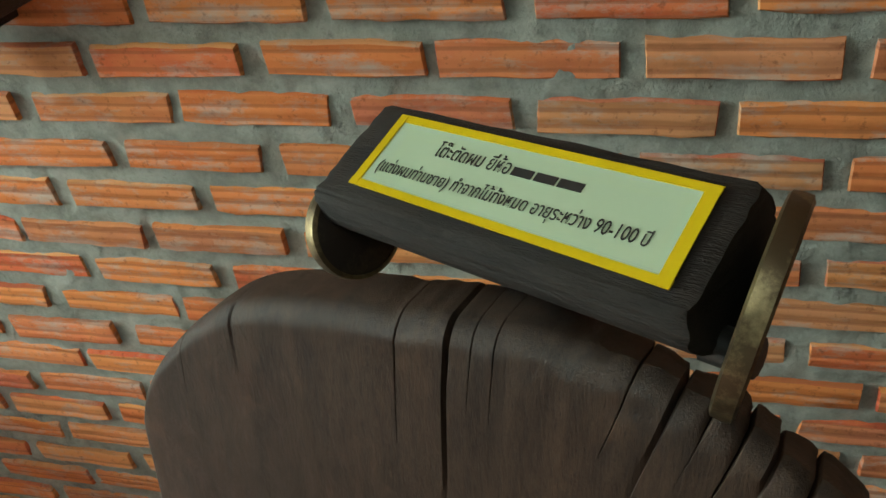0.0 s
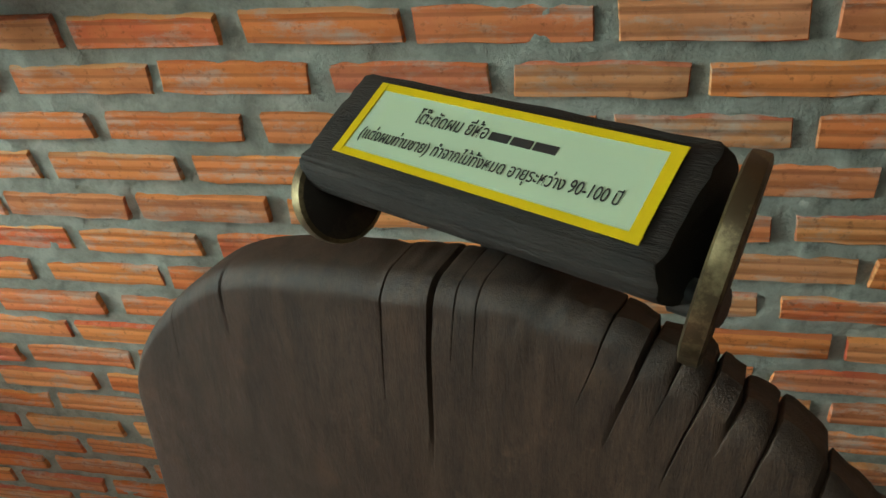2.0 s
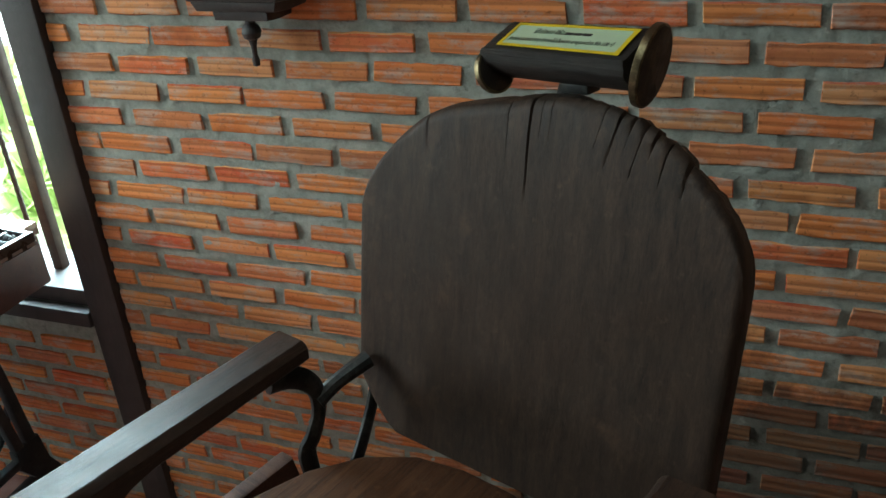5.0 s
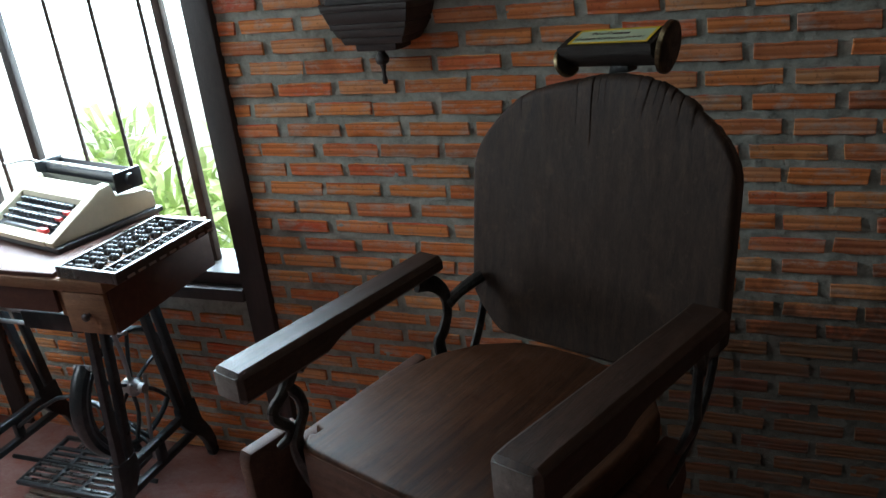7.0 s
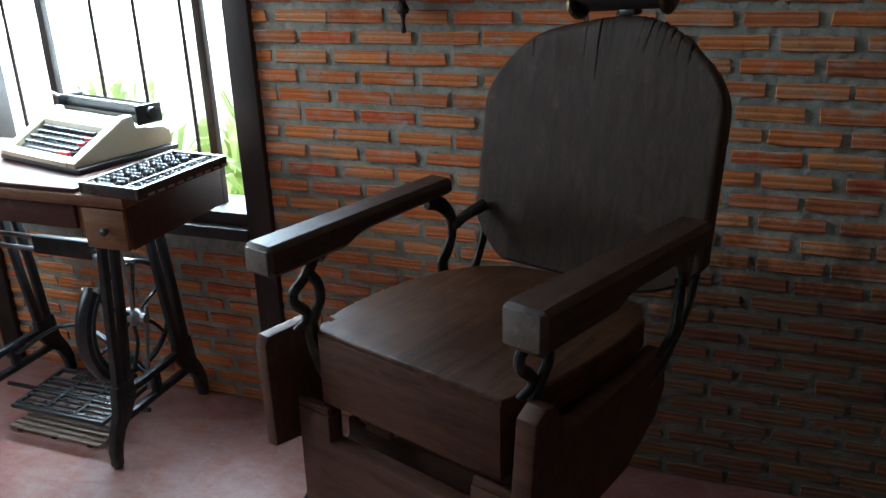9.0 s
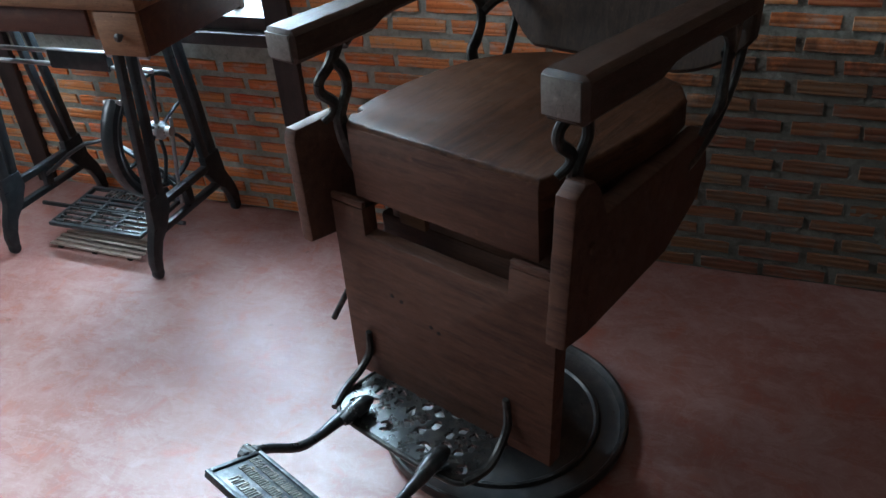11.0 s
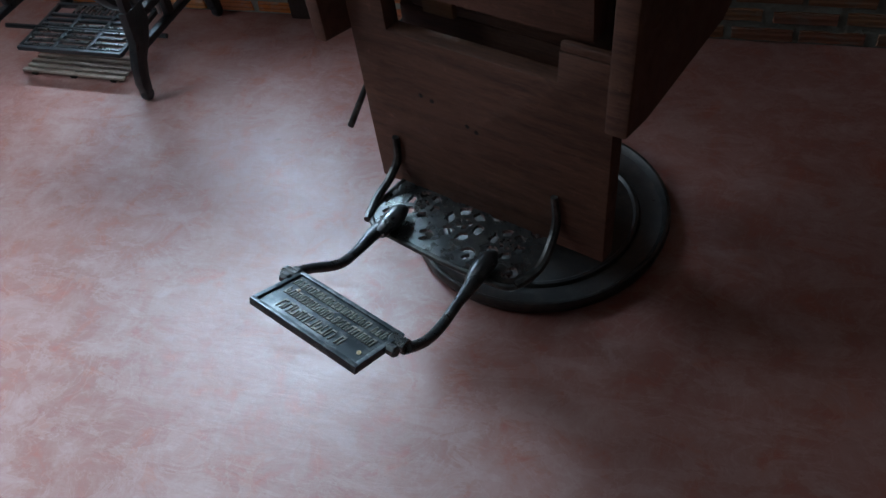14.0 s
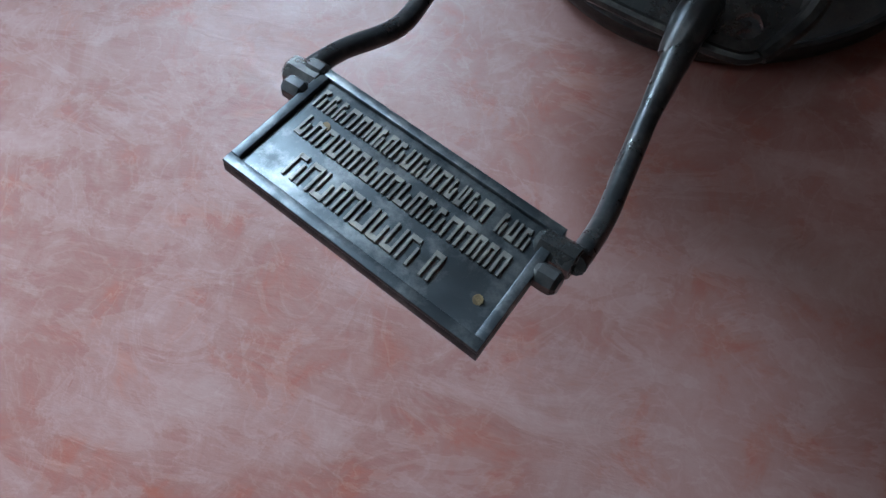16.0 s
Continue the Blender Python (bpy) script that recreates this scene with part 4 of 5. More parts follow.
def stand_plate(name, x, outlines, parent, t=0.009):
    bm = bmesh.new()
    for outline in outlines:
        prism(bm, outline, lambda a, b, d: (d, a, b), x - t, x + t, 0.0035, 2)
    return part(name, bm, "stand_iron", parent)


for x in (-1.066, -1.588):
    bm = bmesh.new()
    box(bm, (x - 0.011, 0.585, 0.636), (x + 0.011, 0.823, 0.656), 0.003)
    side = part("stand_head", bm, "stand_iron", table, "cast iron side of the stand")
    for sign_y in (1, -1):
        fy = (lambda y: y) if sign_y > 0 else (lambda y: 1.408 - y)
        tag = "front_leg" if sign_y > 0 else "back_leg"
        stand_plate(tag, x, [[(fy(a), b) for a, b in ((0.588, 0.640), (0.611, 0.640), (0.586, 0.40), (0.574, 0.212), (0.545, 0.212), (0.562, 0.40))]], side, 0.010)
        stand_plate(tag, x, [[(fy(a), b) for a, b in ((0.630, 0.640), (0.653, 0.640), (0.630, 0.40), (0.606, 0.212), (0.581, 0.212), (0.606, 0.40))]], side, 0.010)
        leg = stand_plate("foot", x, [[(fy(a), b) for a, b in ((0.540, 0.226), (0.610, 0.226), (0.612, 0.175), (0.580, 0.125), (0.548, 0.095), (0.530, 0.058), (0.522, 0.024), (0.494, 0.024), (0.492, 0.055), (0.504, 0.098), (0.530, 0.150))]], side, 0.012)
        bm = bmesh.new()
        lathe(bm, [(0.0, -0.010), (0.015, -0.010), (0.017, -0.004), (0.017, 0.004), (0.015, 0.010), (0.0, 0.010)], (x, fy(0.507), 0.017), "x", 14)
        part("castor", bm, "stand_iron", side)
    for z0, z1 in ((0.180, 0.202), (0.112, 0.132)):
        bm = bmesh.new()
        box(bm, (x - 0.011, 0.56, z0), (x + 0.011, 0.848, z1), 0.004)
        part("foot_rail", bm, "stand_iron", side)
    bm = bmesh.new()
    box(bm, (x - 0.010, 0.690, 0.125), (x + 0.010, 0.718, 0.190), 0.004)
    part("foot_web", bm, "stand_iron", side)
for z, y in ((0.568, 0.70), (0.530, 0.70)):
    bm = bmesh.new()
    tube(bm, [(-1.59, y, z), (-1.066, y, z)], 0.007, 8, 1)
    part("cross_rail", bm, "steel", table, "bare steel cross rail")
bm = bmesh.new()
box(bm, (-1.40, 0.688, 0.522), (-1.20, 0.712, 0.574), 0.003)
part("name_plate", bm, "stand_iron", table)
for y0, y1 in ((0.60, 0.82), (0.82, 0.60)):
    bm = bmesh.new()
    tube(bm, [(-1.588, y0 + 0.10 * (1 if y0 < 0.7 else -1), 0.16), (-1.327, 0.71, 0.30), (-1.066, y1 - 0.10 * (1 if y0 < 0.7 else -1), 0.16)], 0.006, 8, 4)
    part("brace", bm, "stand_iron", table)

# flywheel, belt guard and crank
WX, WY, WZ, WR = -1.125, 0.725, 0.345, 0.158
bm = bmesh.new()
tube(bm, [(WX, WY + WR * math.cos(a), WZ + WR * math.sin(a)) for a in (2 * math.pi * k / 40 for k in range(41))], 0.0085, 8, 1)
wheel = part("flywheel", bm, "stand_iron", table, "spoked iron flywheel")
for k in range(6):
    a = 2 * math.pi * k / 6 + 0.3
    bm = bmesh.new()
    tube(bm, [(WX, WY + 0.02 * math.cos(a), WZ + 0.02 * math.sin(a)), (WX + 0.006, WY + 0.08 * math.cos(a + 0.12), WZ + 0.08 * math.sin(a + 0.12)), (WX, WY + WR * math.cos(a), WZ + WR * math.sin(a))], 0.0055, 8, 3)
    part("spoke", bm, "stand_iron", wheel)
bm = bmesh.new()
lathe(bm, [(0.0, -0.03), (0.014, -0.03), (0.026, -0.015), (0.026, 0.015), (0.014, 0.03), (0.014, 0.045), (0.0, 0.045)], (WX, WY, WZ), "x", 16)
part("hub", bm, "steel", wheel, "bare steel hub and crank")
bm = bmesh.new()
tube(bm, [(WX - 0.01, WY + (WR + 0.02) * math.cos(a), WZ + (WR + 0.02) * math.sin(a)) for a in (math.radians(d) for d in range(132, 262, 8))], [0.019, 0.019, 0.017, 0.012], 10, 2, 1.3, (1, 0, 0))
guard = part("belt_guard", bm, "stand_iron", table, "curved iron belt guard")
bm = bmesh.new()
tube(bm, [(WX - 0.034, WY - 0.125, WZ + 0.132), (WX - 0.01, WY - 0.128, WZ + 0.136), (WX + 0.016, WY - 0.122, WZ + 0.134)], 0.008, 8, 2)
part("guard_lip", bm, "steel", guard)
bm = bmesh.new()
tube(bm, [(WX + 0.035, WY + 0.02, WZ + 0.03), (WX + 0.035, WY - 0.01, 0.24), (WX + 0.02, WY - 0.01, 0.12)], 0.0055, 8, 3)
part("pitman_rod", bm, "steel", table)
bm = bmesh.new()
tube(bm, [(WX, WY, WZ), (WX + 0.03, WY - 0.03, 0.47), (WX + 0.05, 0.66, 0.60)], 0.006, 8, 3)
part("stay_rod", bm, "steel", table)

# treadle
TP = pose(-1.318, 0.668, 0.088, 3, 0, 0)


def treadle_piece(name, lo, hi, parent, mat="stand_iron", label=""):
    bm = bmesh.new()
    box(bm, lo, hi, 0.002)
    bmesh.ops.transform(bm, matrix=TP, verts=bm.verts[:])
    return part(name, bm, mat, parent, label)


treadle = treadle_piece("treadle", (-0.165, -0.104, -0.006), (0.165, -0.092, 0.006), table, "stand_iron", "slotted iron foot treadle")
treadle_piece("treadle_edge", (-0.165, 0.092, -0.006), (0.165, 0.104, 0.006), treadle)
for x in (-0.160, -0.055, 0.055, 0.160):
    treadle_piece("treadle_rib", (x - 0.006, -0.098, -0.007), (x + 0.006, 0.098, 0.005), treadle)
for k in range(7):
    y = -0.082 + 0.0225 * k
    bm = bmesh.new()
    box(bm, (-0.158, y - 0.0055, -0.004), (0.158, y + 0.0055, 0.0045), 0.0015)
    bmesh.ops.transform(bm, matrix=TP, verts=bm.verts[:])
    part("treadle_slat", bm, "bright_iron" if k < 5 else "stand_iron", treadle)
bm = bmesh.new()
for k in range(6):
    x = -0.085 + 0.030 * k
    box(bm, (x, 0.056, 0.004), (x + 0.006, 0.088, 0.009))
    box(bm, (x + 0.014, 0.056, 0.004), (x + 0.020, 0.088, 0.009))
    box(bm, (x + 0.006, 0.080 - 0.02 * (k % 2), 0.004), (x + 0.014, 0.086 - 0.02 * (k % 2), 0.009))
bmesh.ops.transform(bm, matrix=TP, verts=bm.verts[:])
part("treadle_lettering", bm, "bright_iron", treadle, "raised bars of cast lettering", False)
bm = bmesh.new()
tube(bm, [(-1.588, 0.66, 0.088), (-1.066, 0.66, 0.088)], 0.007, 8, 1)
part("treadle_shaft", bm, "stand_iron", table)

# ---- the slatted mat under the treadle ----
mat = thing("slatted_mat", pose(-1.340, 0.612, 0, 0, 0, -1), "small pale slatted wooden mat under the foot treadle", "mat")
for k in range(5):
    bm = bmesh.new()
    y = -0.044 + 0.022 * k
    box(bm, (-0.168 + 0.003 * (k % 2), y - 0.0065, 0.007), (0.166 - 0.002 * (k % 3), y + 0.0065, 0.014), 0.0015)
    part("slat", bm, "mat_wood", mat)
for x in (-0.13, 0.0, 0.13):
    bm = bmesh.new()
    box(bm, (x - 0.008, -0.052, 0.0), (x + 0.008, 0.052, 0.0068), 0.001)
    part("batten", bm, "head_wood", mat)

# ---- the abacus ----
ABA = pose(-0.905, 0.652, 0.786, 0, 0, -5)
abacus = thing("abacus", ABA, "black lacquered abacus with dark beads on the sewing table", "abacus")
AW, AD, AH = 0.092, 0.158, 0.028
for name, lo, hi in (("frame_rail", (-AW, -AD, 0), (-AW + 0.012, AD, AH)), ("frame_rail", (AW - 0.012, -AD, 0), (AW, AD, AH)), ("frame_rail", (-AW + 0.0122, -AD, 0), (AW - 0.0122, -AD + 0.012, AH)),
                     ("frame_rail", (-AW + 0.0122, AD - 0.012, 0), (AW - 0.0122, AD, AH)), ("divider", (0.034, -AD + 0.0122, 0.004), (0.041, AD - 0.0122, AH - 0.002))):
    bm = bmesh.new()
    box(bm, lo, hi, 0.0025)
    part(name, bm, "abacus_frame", abacus)
bm = bmesh.new()
box(bm, (-AW + 0.0122, -AD + 0.0122, 0.0005), (AW - 0.0122, AD - 0.0122, 0.003))
part("base_board", bm, "light_wood", abacus, "plain board under the rods")
bead_mesh = bmesh.new()
lathe(bead_mesh, [(0.002, -0.0058), (0.0068, -0.0048), (0.0102, -0.0006), (0.0102, 0.0006), (0.0068, 0.0048), (0.002, 0.0058)], (0, 0, 0), "x", 10)
first = None
for k in range(13):
    y = -AD + 0.026 + k * 0.0222
    bm = bmesh.new()
    tube(bm, [(-AW + 0.011, y, 0.016), (AW - 0.011, y, 0.016)], 0.0016, 6, 1)
    part("rod", bm, "frame_wood", abacus)
    gap = (0.010, 0.024)[k % 2]
    xs = [-0.074 + 0.0122 * i + (gap if i > (k * 2) % 4 else 0) for i in range(5)]
    xs = [min(x, 0.026) for x in xs] + [0.049 + 0.004 * (k % 2), 0.0625 + 0.004 * (k % 2)]
    for x in xs:
        if first is None:
            first = part("bead", bead_mesh, "bead", abacus)
            bead = first
        else:
            bead = new("bead", first.data)
            bead.parent = abacus
        bead.location = (x, y, 0.016)
bm = bmesh.new()
for k in range(9):
    y = -AD + 0.03 + k * 0.033
    box(bm, (AW, y, 0.003), (AW + 0.0006, y + 0.022, 0.009))
part("edge_inlay", bm, "steel", abacus, "pale inlay marks along the edge", False)

# ---- the typewriter ----
TW = pose(-1.232, 0.732, 0.798, 0, 0, -14) @ Matrix.Diagonal((1.0, 0.97, 1.06, 1.0))
typewriter = thing("typewriter", TW, "cream portable typewriter with black keys on the sewing table", "typewriter")
HW = 0.165
bm = bmesh.new()
box(bm, (-HW - 0.012, -0.105, 0.0), (HW + 0.012, 0.21, 0.014), 0.004)
part("base_tray", bm, "black_plastic", typewriter, "black base tray")
side_profile = [(-0.105, 0.0145), (-0.108, 0.026), (0.02, 0.088), (0.05, 0.105), (0.082, 0.108), (0.092, 0.075), (0.125, 0.070), (0.178, 0.066), (0.20, 0.052), (0.20, 0.0145)]
for x0, x1 in ((-HW, -HW + 0.034), (HW - 0.034, HW)):
    bm = bmesh.new()
    prism(bm, side_profile, lambda a, b, d: (d, a, b), x0, x1, 0.004, 3)
    part("side_cover", bm, "cream", typewriter, "sloped cream side cover")
bm = bmesh.new()
prism(bm, [(-0.108, 0.0145), (-0.110, 0.026), (-0.088, 0.036), (-0.080, 0.030), (-0.080, 0.0145)], lambda a, b, d: (d, a, b), -HW + 0.0345, HW - 0.0345, 0.002)
part("front_lip", bm, "cream", typewriter)
bm = bmesh.new()
prism(bm, [(0.012, 0.074), (0.016, 0.086), (0.048, 0.102), (0.075, 0.100), (0.075, 0.080), (0.03, 0.066)], lambda a, b, d: (d, a, b), -HW + 0.0345, HW - 0.0345, 0.002)
part("top_cover", bm, "cream", typewriter)
bm = bmesh.new()
prism(bm, [(-0.079, 0.015), (-0.079, 0.027), (0.012, 0.062), (0.19, 0.062), (0.19, 0.015)], lambda a, b, d: (d, a, b), -HW + 0.035, HW - 0.035)
part("key_bed", bm, "black_plastic", typewriter)
key_bm = bmesh.new()
box(key_bm, (-0.0068, -0.0065, -0.004), (0.0068, 0.0065, 0.004), 0.0018, 2)
key0 = None
for r in range(4):
    for k in range(13):
        x = -0.112 + k * 0.0178 + (r % 2) * 0.006
        if x > 0.122:
            continue
        y, z = 0.004 - r * 0.021, 0.070 - r * 0.0085
        if key0 is None:
            key0 = part("key", key_bm, "black_plastic", typewriter)
            key = key0
        elif (r == 1 and k == 12) or (r == 2 and k == 12):
            kb = bmesh.new()
            box(kb, (-0.009, -0.0068, -0.004), (0.009, 0.0068, 0.0045), 0.0018)
            key = part("key", kb, "red_plastic", typewriter, "red key")
        else:
            key = new("key", key0.data)
            key.parent = typewriter
        key.location = (x, y, z)
bm = bmesh.new()
box(bm, (-0.085, -0.083, 0.031), (0.060, -0.070, 0.040), 0.003)
part("space_bar", bm, "black_plastic", typewriter)
bm = bmesh.new()
box(bm, (0.064, -0.083, 0.031), (0.100, -0.068, 0.042), 0.003)
part("key", bm, "red_plastic", typewriter, "wide red key")
bm = bmesh.new()
lathe(bm, [(0.0, -0.160), (0.017, -0.160), (0.017, 0.160), (0.0, 0.160)], (0, 0.128, 0.108), "x", 24)
part("platen", bm, "black_plastic", typewriter, "black rubber platen roller")
bm = bmesh.new()
prism(bm, [(0.092, 0.086), (0.095, 0.106), (0.108, 0.092), (0.15, 0.094), (0.168, 0.122), (0.178, 0.118), (0.176, 0.088)], lambda a, b, d: (d, a, b), -0.168, 0.168, 0.002)
part("carriage", bm, "black_plastic", typewriter, "black carriage frame")
for x in (-0.1725, 0.1725):
    bm = bmesh.new()
    box(bm, (x - 0.004, 0.09, 0.080), (x + 0.004, 0.172, 0.130), 0.004)
    part("carriage_end", bm, "black_plastic", typewriter)
    bm = bmesh.new()
    s = math.copysign(1, x)
    lathe(bm, [(0.0, 0.0), (0.009, 0.0), (0.009, 0.008 * s), (0.0155, 0.009 * s), (0.0155, 0.022 * s), (0.0, 0.023 * s)], (x + 0.0042 * s, 0.128, 0.108), "x", 18)
    part("platen_knob", bm, "black_plastic", typewriter, "ribbed black platen knob")
bm = bmesh.new()
tube(bm, [(-0.165, 0.11, 0.128), (0.165, 0.11, 0.128)], 0.003, 8, 1)
part("paper_bail", bm, "steel", typewriter, "thin steel paper bail")
bm = bmesh.new()
tube(bm, [(-0.176, 0.12, 0.115), (-0.20, 0.09, 0.135), (-0.19, 0.02, 0.145)], [0.004, 0.004, 0.003], 8, 4)
part("return_lever", bm, "steel", typewriter, "bent steel carriage lever")
bm = bmesh.new()
for k in range(26):
    a = radians(-62 + k * 5)
    tube(bm, [(0.055 * math.sin(a), 0.088 - 0.05 * math.cos(a), 0.072), (0.02 * math.sin(a), 0.088 - 0.012 * math.cos(a), 0.084)], 0.0012, 5, 1)
part("type_basket", bm, "steel", typewriter, "fan of steel type bars")

# ---- the wall clock bracket ----
clock = thing("wall_clock", pose(-0.327, WALL, 0), "dark carved wooden wall clock with a turned pendant", "clock")


def tier(z0, z1, w0, w1, d0, d1):
    bm = bmesh.new()
    lo = [(-w0, 0.0), (-w0 * 0.96, -d0 * 0.7), (-w0 * 0.8, -d0), (w0 * 0.8, -d0), (w0 * 0.96, -d0 * 0.7), (w0, 0.0)]
    hi = [(-w1, 0.0), (-w1 * 0.96, -d1 * 0.7), (-w1 * 0.8, -d1), (w1 * 0.8, -d1), (w1 * 0.96, -d1 * 0.7), (w1, 0.0)]
    a = [bm.verts.new((x, y - 0.002, z0)) for x, y in lo]
    b = [bm.verts.new((x, y - 0.002, z1)) for x, y in hi]
    fs = [bm.faces.new(a[::-1]), bm.faces.new(b)] + [bm.faces.new((a[i], a[(i + 1) % 6], b[(i + 1) % 6], b[i])) for i in range(6)]
    bmesh.ops.recalc_face_normals(bm, faces=fs)
    bmesh.ops.bevel(bm, geom=list({e for f in fs[:2] for e in f.edges}), offset=0.002, segments=2, profile=0.5, affect="EDGES")
    return bm


for z0, z1, w0, w1, d0, d1 in ((1.190, 1.206, 0.056, 0.058, 0.062, 0.064), (1.2062, 1.222, 0.082, 0.090, 0.075, 0.080), (1.2222, 1.240, 0.093, 0.104, 0.083, 0.088), (1.2402, 1.252, 0.106, 0.108, 0.090, 0.092),
                               (1.2522, 1.278, 0.110, 0.119, 0.092, 0.100), (1.2782, 1.292, 0.121, 0.122, 0.102, 0.104), (1.2922, 1.318, 0.112, 0.104, 0.092, 0.088), (1.3182, 1.80, 0.098, 0.098, 0.082, 0.082), (1.8002, 1.83, 0.112, 0.118, 0.094, 0.10)):
    part("moulding" if z1 - z0 < 0.1 else "case", tier(z0, z1, w0, w1, d0, d1), "frame_wood", clock)
bm = bmesh.new()
lathe(bm, [(0.0, 1.1905), (0.008, 1.1905), (0.008, 1.182), (0.013, 1.176), (0.0155, 1.168), (0.013, 1.160), (0.007, 1.156), (0.0045, 1.145), (0.004, 1.132), (0.0062, 1.124), (0.0055, 1.116), (0.0, 1.113)], (0, -0.040, 0), "z", 20)
part("pendant", bm, "frame_wood", clock, "small turned wooden drop")

# ---- outside the window ----
bm = bmesh.new()
n = 24
sheet = [[bm.verts.new((-60 + 120 * i / n, WALL + 0.152 + 80 * (j / n) ** 2, -0.02 + 0.04 * noise.noise((i * 0.7, j * 0.9, 0)))) for j in range(n + 1)] for i in range(n + 1)]
for i in range(n):
    for j in range(n):
        bm.faces.new((sheet[i][j], sheet[i + 1][j], sheet[i + 1][j + 1], sheet[i][j + 1]))
structure("ground", bm, "grass", "pale sunlit garden ground outside the window")
# Self-lit sheet added in place of the bright distance.
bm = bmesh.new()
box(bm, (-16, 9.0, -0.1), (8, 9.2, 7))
structure("backdrop", bm, "glow_sheet", "glowing white sheet standing for the bright distance beyond the garden")


def garden_plant(x, y, h, seed):
    plant = thing("garden_plant", pose(x, y, 0, 0, 0, seed * 50), "leafy green garden plant outside the window", "plant", "plants outside the window")
    rnd = random.Random(seed)
    for k in range(3):
        bm = bmesh.new()
        a = rnd.uniform(0, 6.28)
        tube(bm, [(0.02 * math.cos(a), 0.02 * math.sin(a), -0.02), (0.06 * math.cos(a), 0.06 * math.sin(a), h * 0.5), (0.12 * math.cos(a), 0.12 * math.sin(a), h * 0.85)], [0.009, 0.007, 0.004], 6, 3)
        part("stem", bm, "leaf", plant)
    bm = bmesh.new()
    for k in range(90):
        a, el, length = rnd.uniform(0, 6.28), rnd.uniform(0.5, 1.4), rnd.uniform(0.2, 0.45)
        root = Vector((rnd.gauss(0, 0.07), rnd.gauss(0, 0.07), rnd.uniform(0.05, 0.6) * h))
        out = Vector((math.cos(a) * math.cos(el), math.sin(a) * math.cos(el), math.sin(el)))
        side = out.cross(Vector((0, 0, 1))).normalized() * rnd.uniform(0.014, 0.032)
        mid = root + out * length * 0.55 + Vector((0, 0, 0.015))
        tip = root + out * length + Vector((0, 0, -0.06 * length / 0.2))
        p = [bm.verts.new(q) for q in (root, mid + side, tip, mid - side, mid + Vector((0, 0, -0.006)))]
        bm.faces.new((p[0], p[1], p[4]))
        bm.faces.new((p[1], p[2], p[4]))
        bm.faces.new((p[2], p[3], p[4]))
        bm.faces.new((p[3], p[0], p[4]))
    tagged(part("foliage", bm, "leaf", plant, "", False), kind="stuff")


for i, (x, y, h) in enumerate(((-1.50, 1.85, 0.62), (-2.0, 2.0, 0.55), (-1.75, 2.2, 0.55), (-2.5, 2.3, 0.6), (-1.8, 2.5, 0.75), (-2.9, 2.8, 0.7), (-1.45, 2.7, 0.72))):
    garden_plant(x, y, h, i + 1)

# ---- bricks of the north wall ----
COURSE, PITCH = 0.0490, 0.1598


def brick_mesh(seed, length, height):
    """A brick's worn face block: chipped corners and uneven edges."""
    rnd = random.Random(seed)
    bm = bmesh.new()
    nx = 6
    jit = lambda s: rnd.uniform(-s, s)
    shear = rnd.uniform(-0.0045, 0.0035)
    top = [(shear - length / 2 + length * i / nx + (jit(0.004) if 0 < i < nx else 0), height / 2 + jit(0.0011) - (rnd.uniform(0, 0.0018) if i in (0, nx) else 0)) for i in range(nx + 1)]
    bot = [(-length / 2 + length * i / nx + (jit(0.004) if 0 < i < nx else 0), -height / 2 + jit(0.0012) + (rnd.uniform(0, 0.0018) if i in (0, nx) else 0)) for i in range(nx + 1)]
    loop = bot + top[::-1]
    n = len(loop)
    back = [bm.verts.new((a, 0.02, b)) for a, b in loop]
    mid = [bm.verts.new((a, -0.0030 + jit(0.0010), b)) for a, b in loop]
    face = [bm.verts.new((a * 0.984, -0.0056 + jit(0.0010), b * 0.88)) for a, b in loop]
    for i in range(n):
        j = (i + 1) % n
        bm.faces.new((back[i], back[j], mid[j], mid[i]))
        bm.faces.new((mid[i], mid[j], face[j], face[i]))
    for i in range(nx):
        bm.faces.new((face[i], face[i + 1], face[n - 2 - i], face[n - 1 - i]))
    bmesh.ops.recalc_face_normals(bm, faces=bm.faces[:])
    me = bpy.data.meshes.new("brick")
    bm.to_mesh(me)
    bm.free()
    me.materials.append(M["brick"])
    me.shade_smooth()
    me.set_sharp_from_angle(angle=radians(38))
    return me


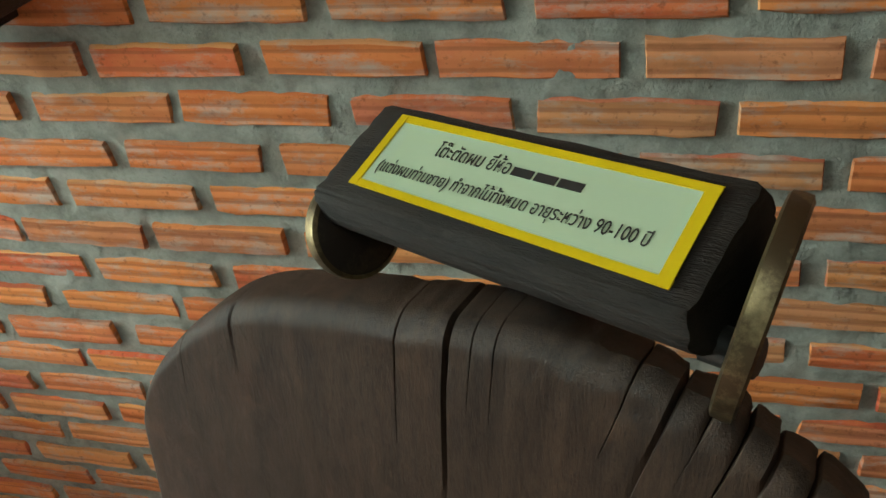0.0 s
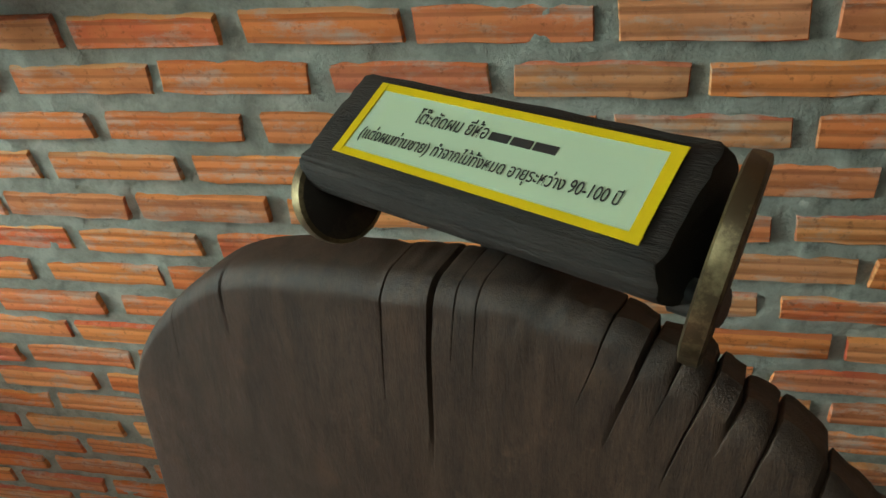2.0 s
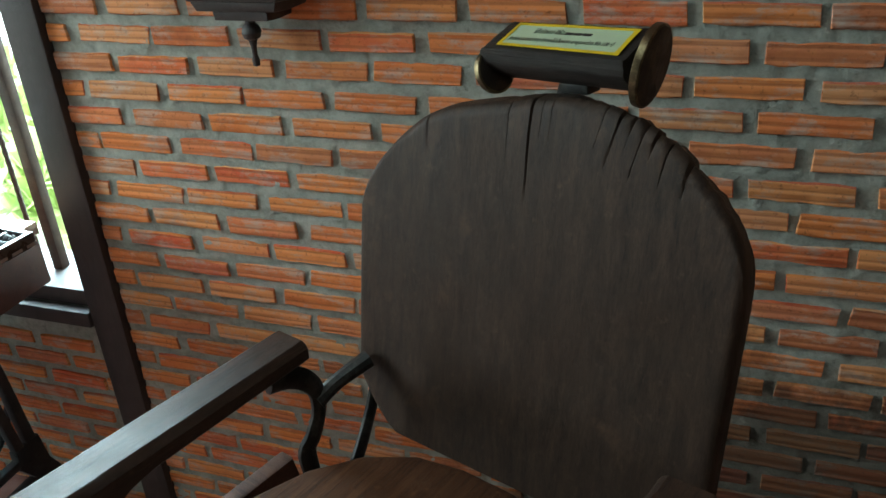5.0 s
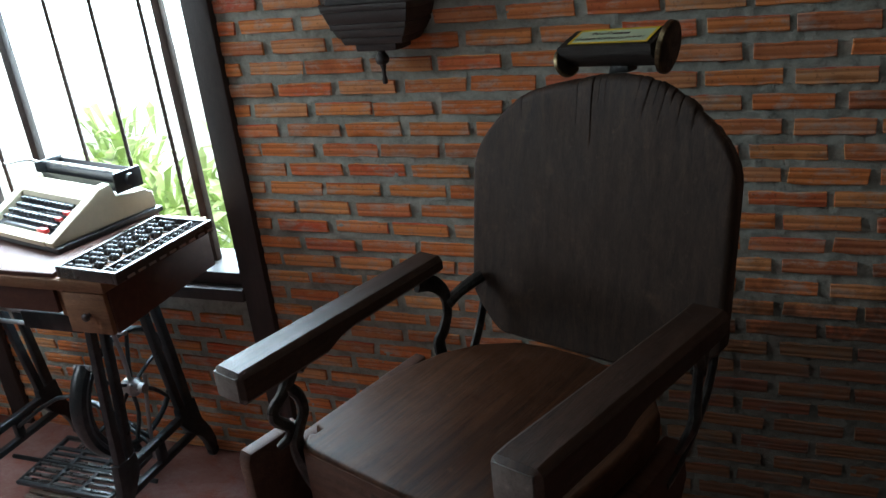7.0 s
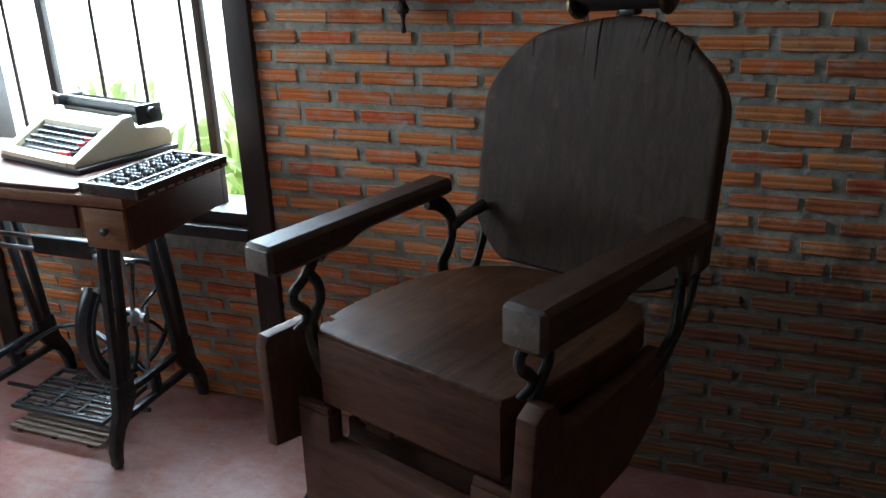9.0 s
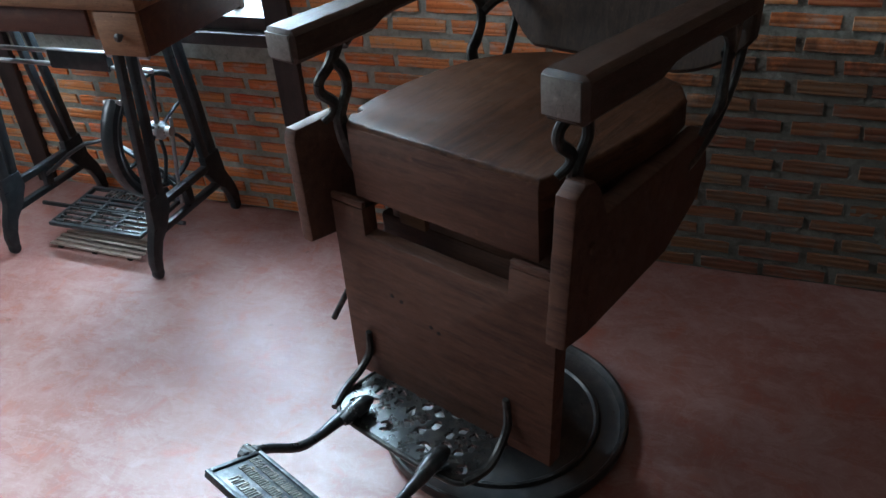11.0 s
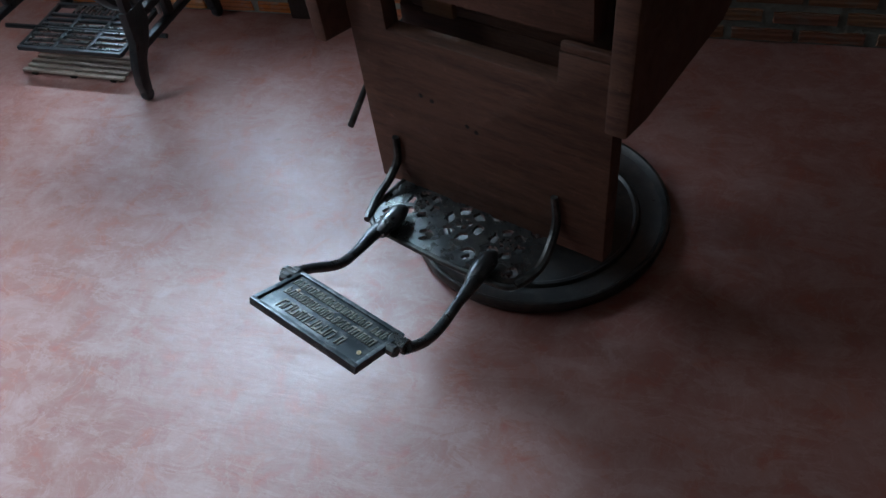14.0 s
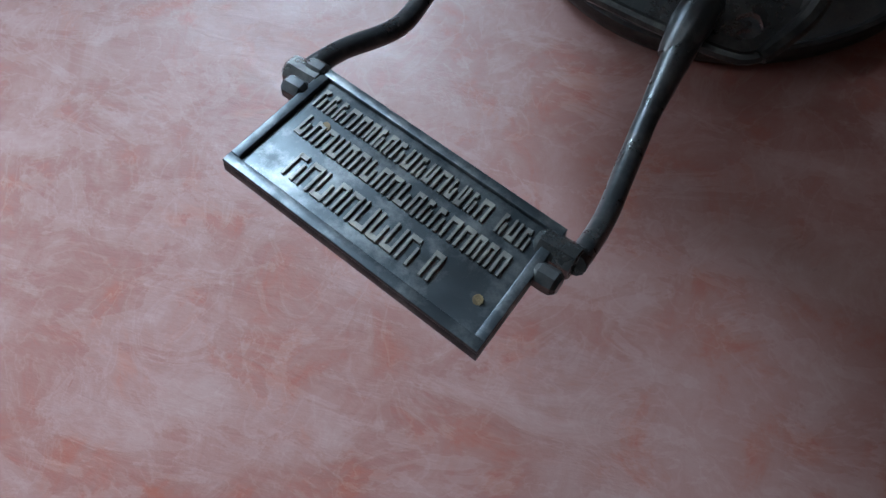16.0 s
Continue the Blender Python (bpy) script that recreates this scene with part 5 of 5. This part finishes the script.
KINDS = [brick_mesh(i, 0.1420 + 0.002 * (i % 4 - 1.5), 0.0315 + 0.0013 * (i % 3 - 1)) for i in range(14)]
rnd = random.Random(21)
verts, faces = [], []
singles = 0
for row in range(56):
    z = 1.131 + COURSE * (row - 23) + 0.0175
    if z < 0.02 or z > TOP - 0.02:
        continue
    start = (-0.693 if (row - 23) % 2 == 0 else -0.621) - PITCH * 12
    for k in range(32):
        x = start + PITCH * k + 0.07 + rnd.uniform(-0.005, 0.005)
        zz = z + rnd.uniform(-0.0015, 0.0015)
        turn = rnd.uniform(-0.9, 0.9)
        out = rnd.uniform(-0.002, 0.0015)
        me = KINDS[rnd.randrange(14)]
        flip = rnd.random() < 0.5
        x0, x1 = x - 0.071, x + 0.071
        m = pose(x, WALL + out, zz, 0, turn + (180 if flip else 0), 0)
        high = WIN_B - 0.075 < z + 0.02 and z - 0.02 < WIN_T
        if -0.757 < x0 and x1 < 0.80 and 0.72 < z < 1.34 and singles < 300:
            ob = new("brick", me)
            ob.parent = wall_north
            ob.matrix_basis = m
            singles += 1
            continue
        # bricks are cut where they meet the posts
        for lo, hi in ((WEST, -1.877), (-1.798, -0.835), (-0.755, EAST)):
            if (high and lo > -1.8 and hi < -0.8) or min(x1, hi) - max(x0, lo) < 0.02:
                continue
            base = len(verts)
            for v in me.vertices:
                p = m @ v.co
                verts.append(Vector((min(max(p.x, lo), hi), p.y, p.z)))
            faces += [[base + i for i in p.vertices] for p in me.polygons]
me = bpy.data.meshes.new("brickwork")
me.from_pydata([tuple(v) for v in verts], [], faces)
me.materials.append(M["brick"])
me.shade_smooth()
me.set_sharp_from_angle(angle=radians(38))
rest = new("brickwork", me)
rest.parent = wall_north
tagged(rest, "remaining orange bricks of the wall", kind="stuff")

# lumpy mortar bed, squeezed out over some of the brick edges
verts, faces = [], []
GRID = 0.0075
NX, NZ = int((1.75 + 0.755) / GRID), int(1.75 / GRID)
for i in range(NX + 1):
    for j in range(NZ + 1):
        x, z = -0.755 + GRID * i, 0.002 + GRID * j
        out = 0.0012 + 0.0040 * noise.noise((x * 15, 0.7, z * 22)) + 0.0034 * noise.noise((x * 52, 4.2, z * 60)) + 0.0020 * noise.noise((x * 120, 9.2, z * 120))
        verts.append((x, WALL - max(out, -0.006), z))
for i in range(NX):
    for j in range(NZ):
        a = i * (NZ + 1) + j
        faces.append((a, a + NZ + 1, a + NZ + 2, a + 1))
me = bpy.data.meshes.new("mortar_bed")
me.from_pydata(verts, [], faces)
me.materials.append(M["mortar"])
me.shade_smooth()
bed = new("mortar_bed", me)
bed.parent = wall_north
tagged(bed, "lumpy grey cement squeezed between the bricks", kind="stuff")
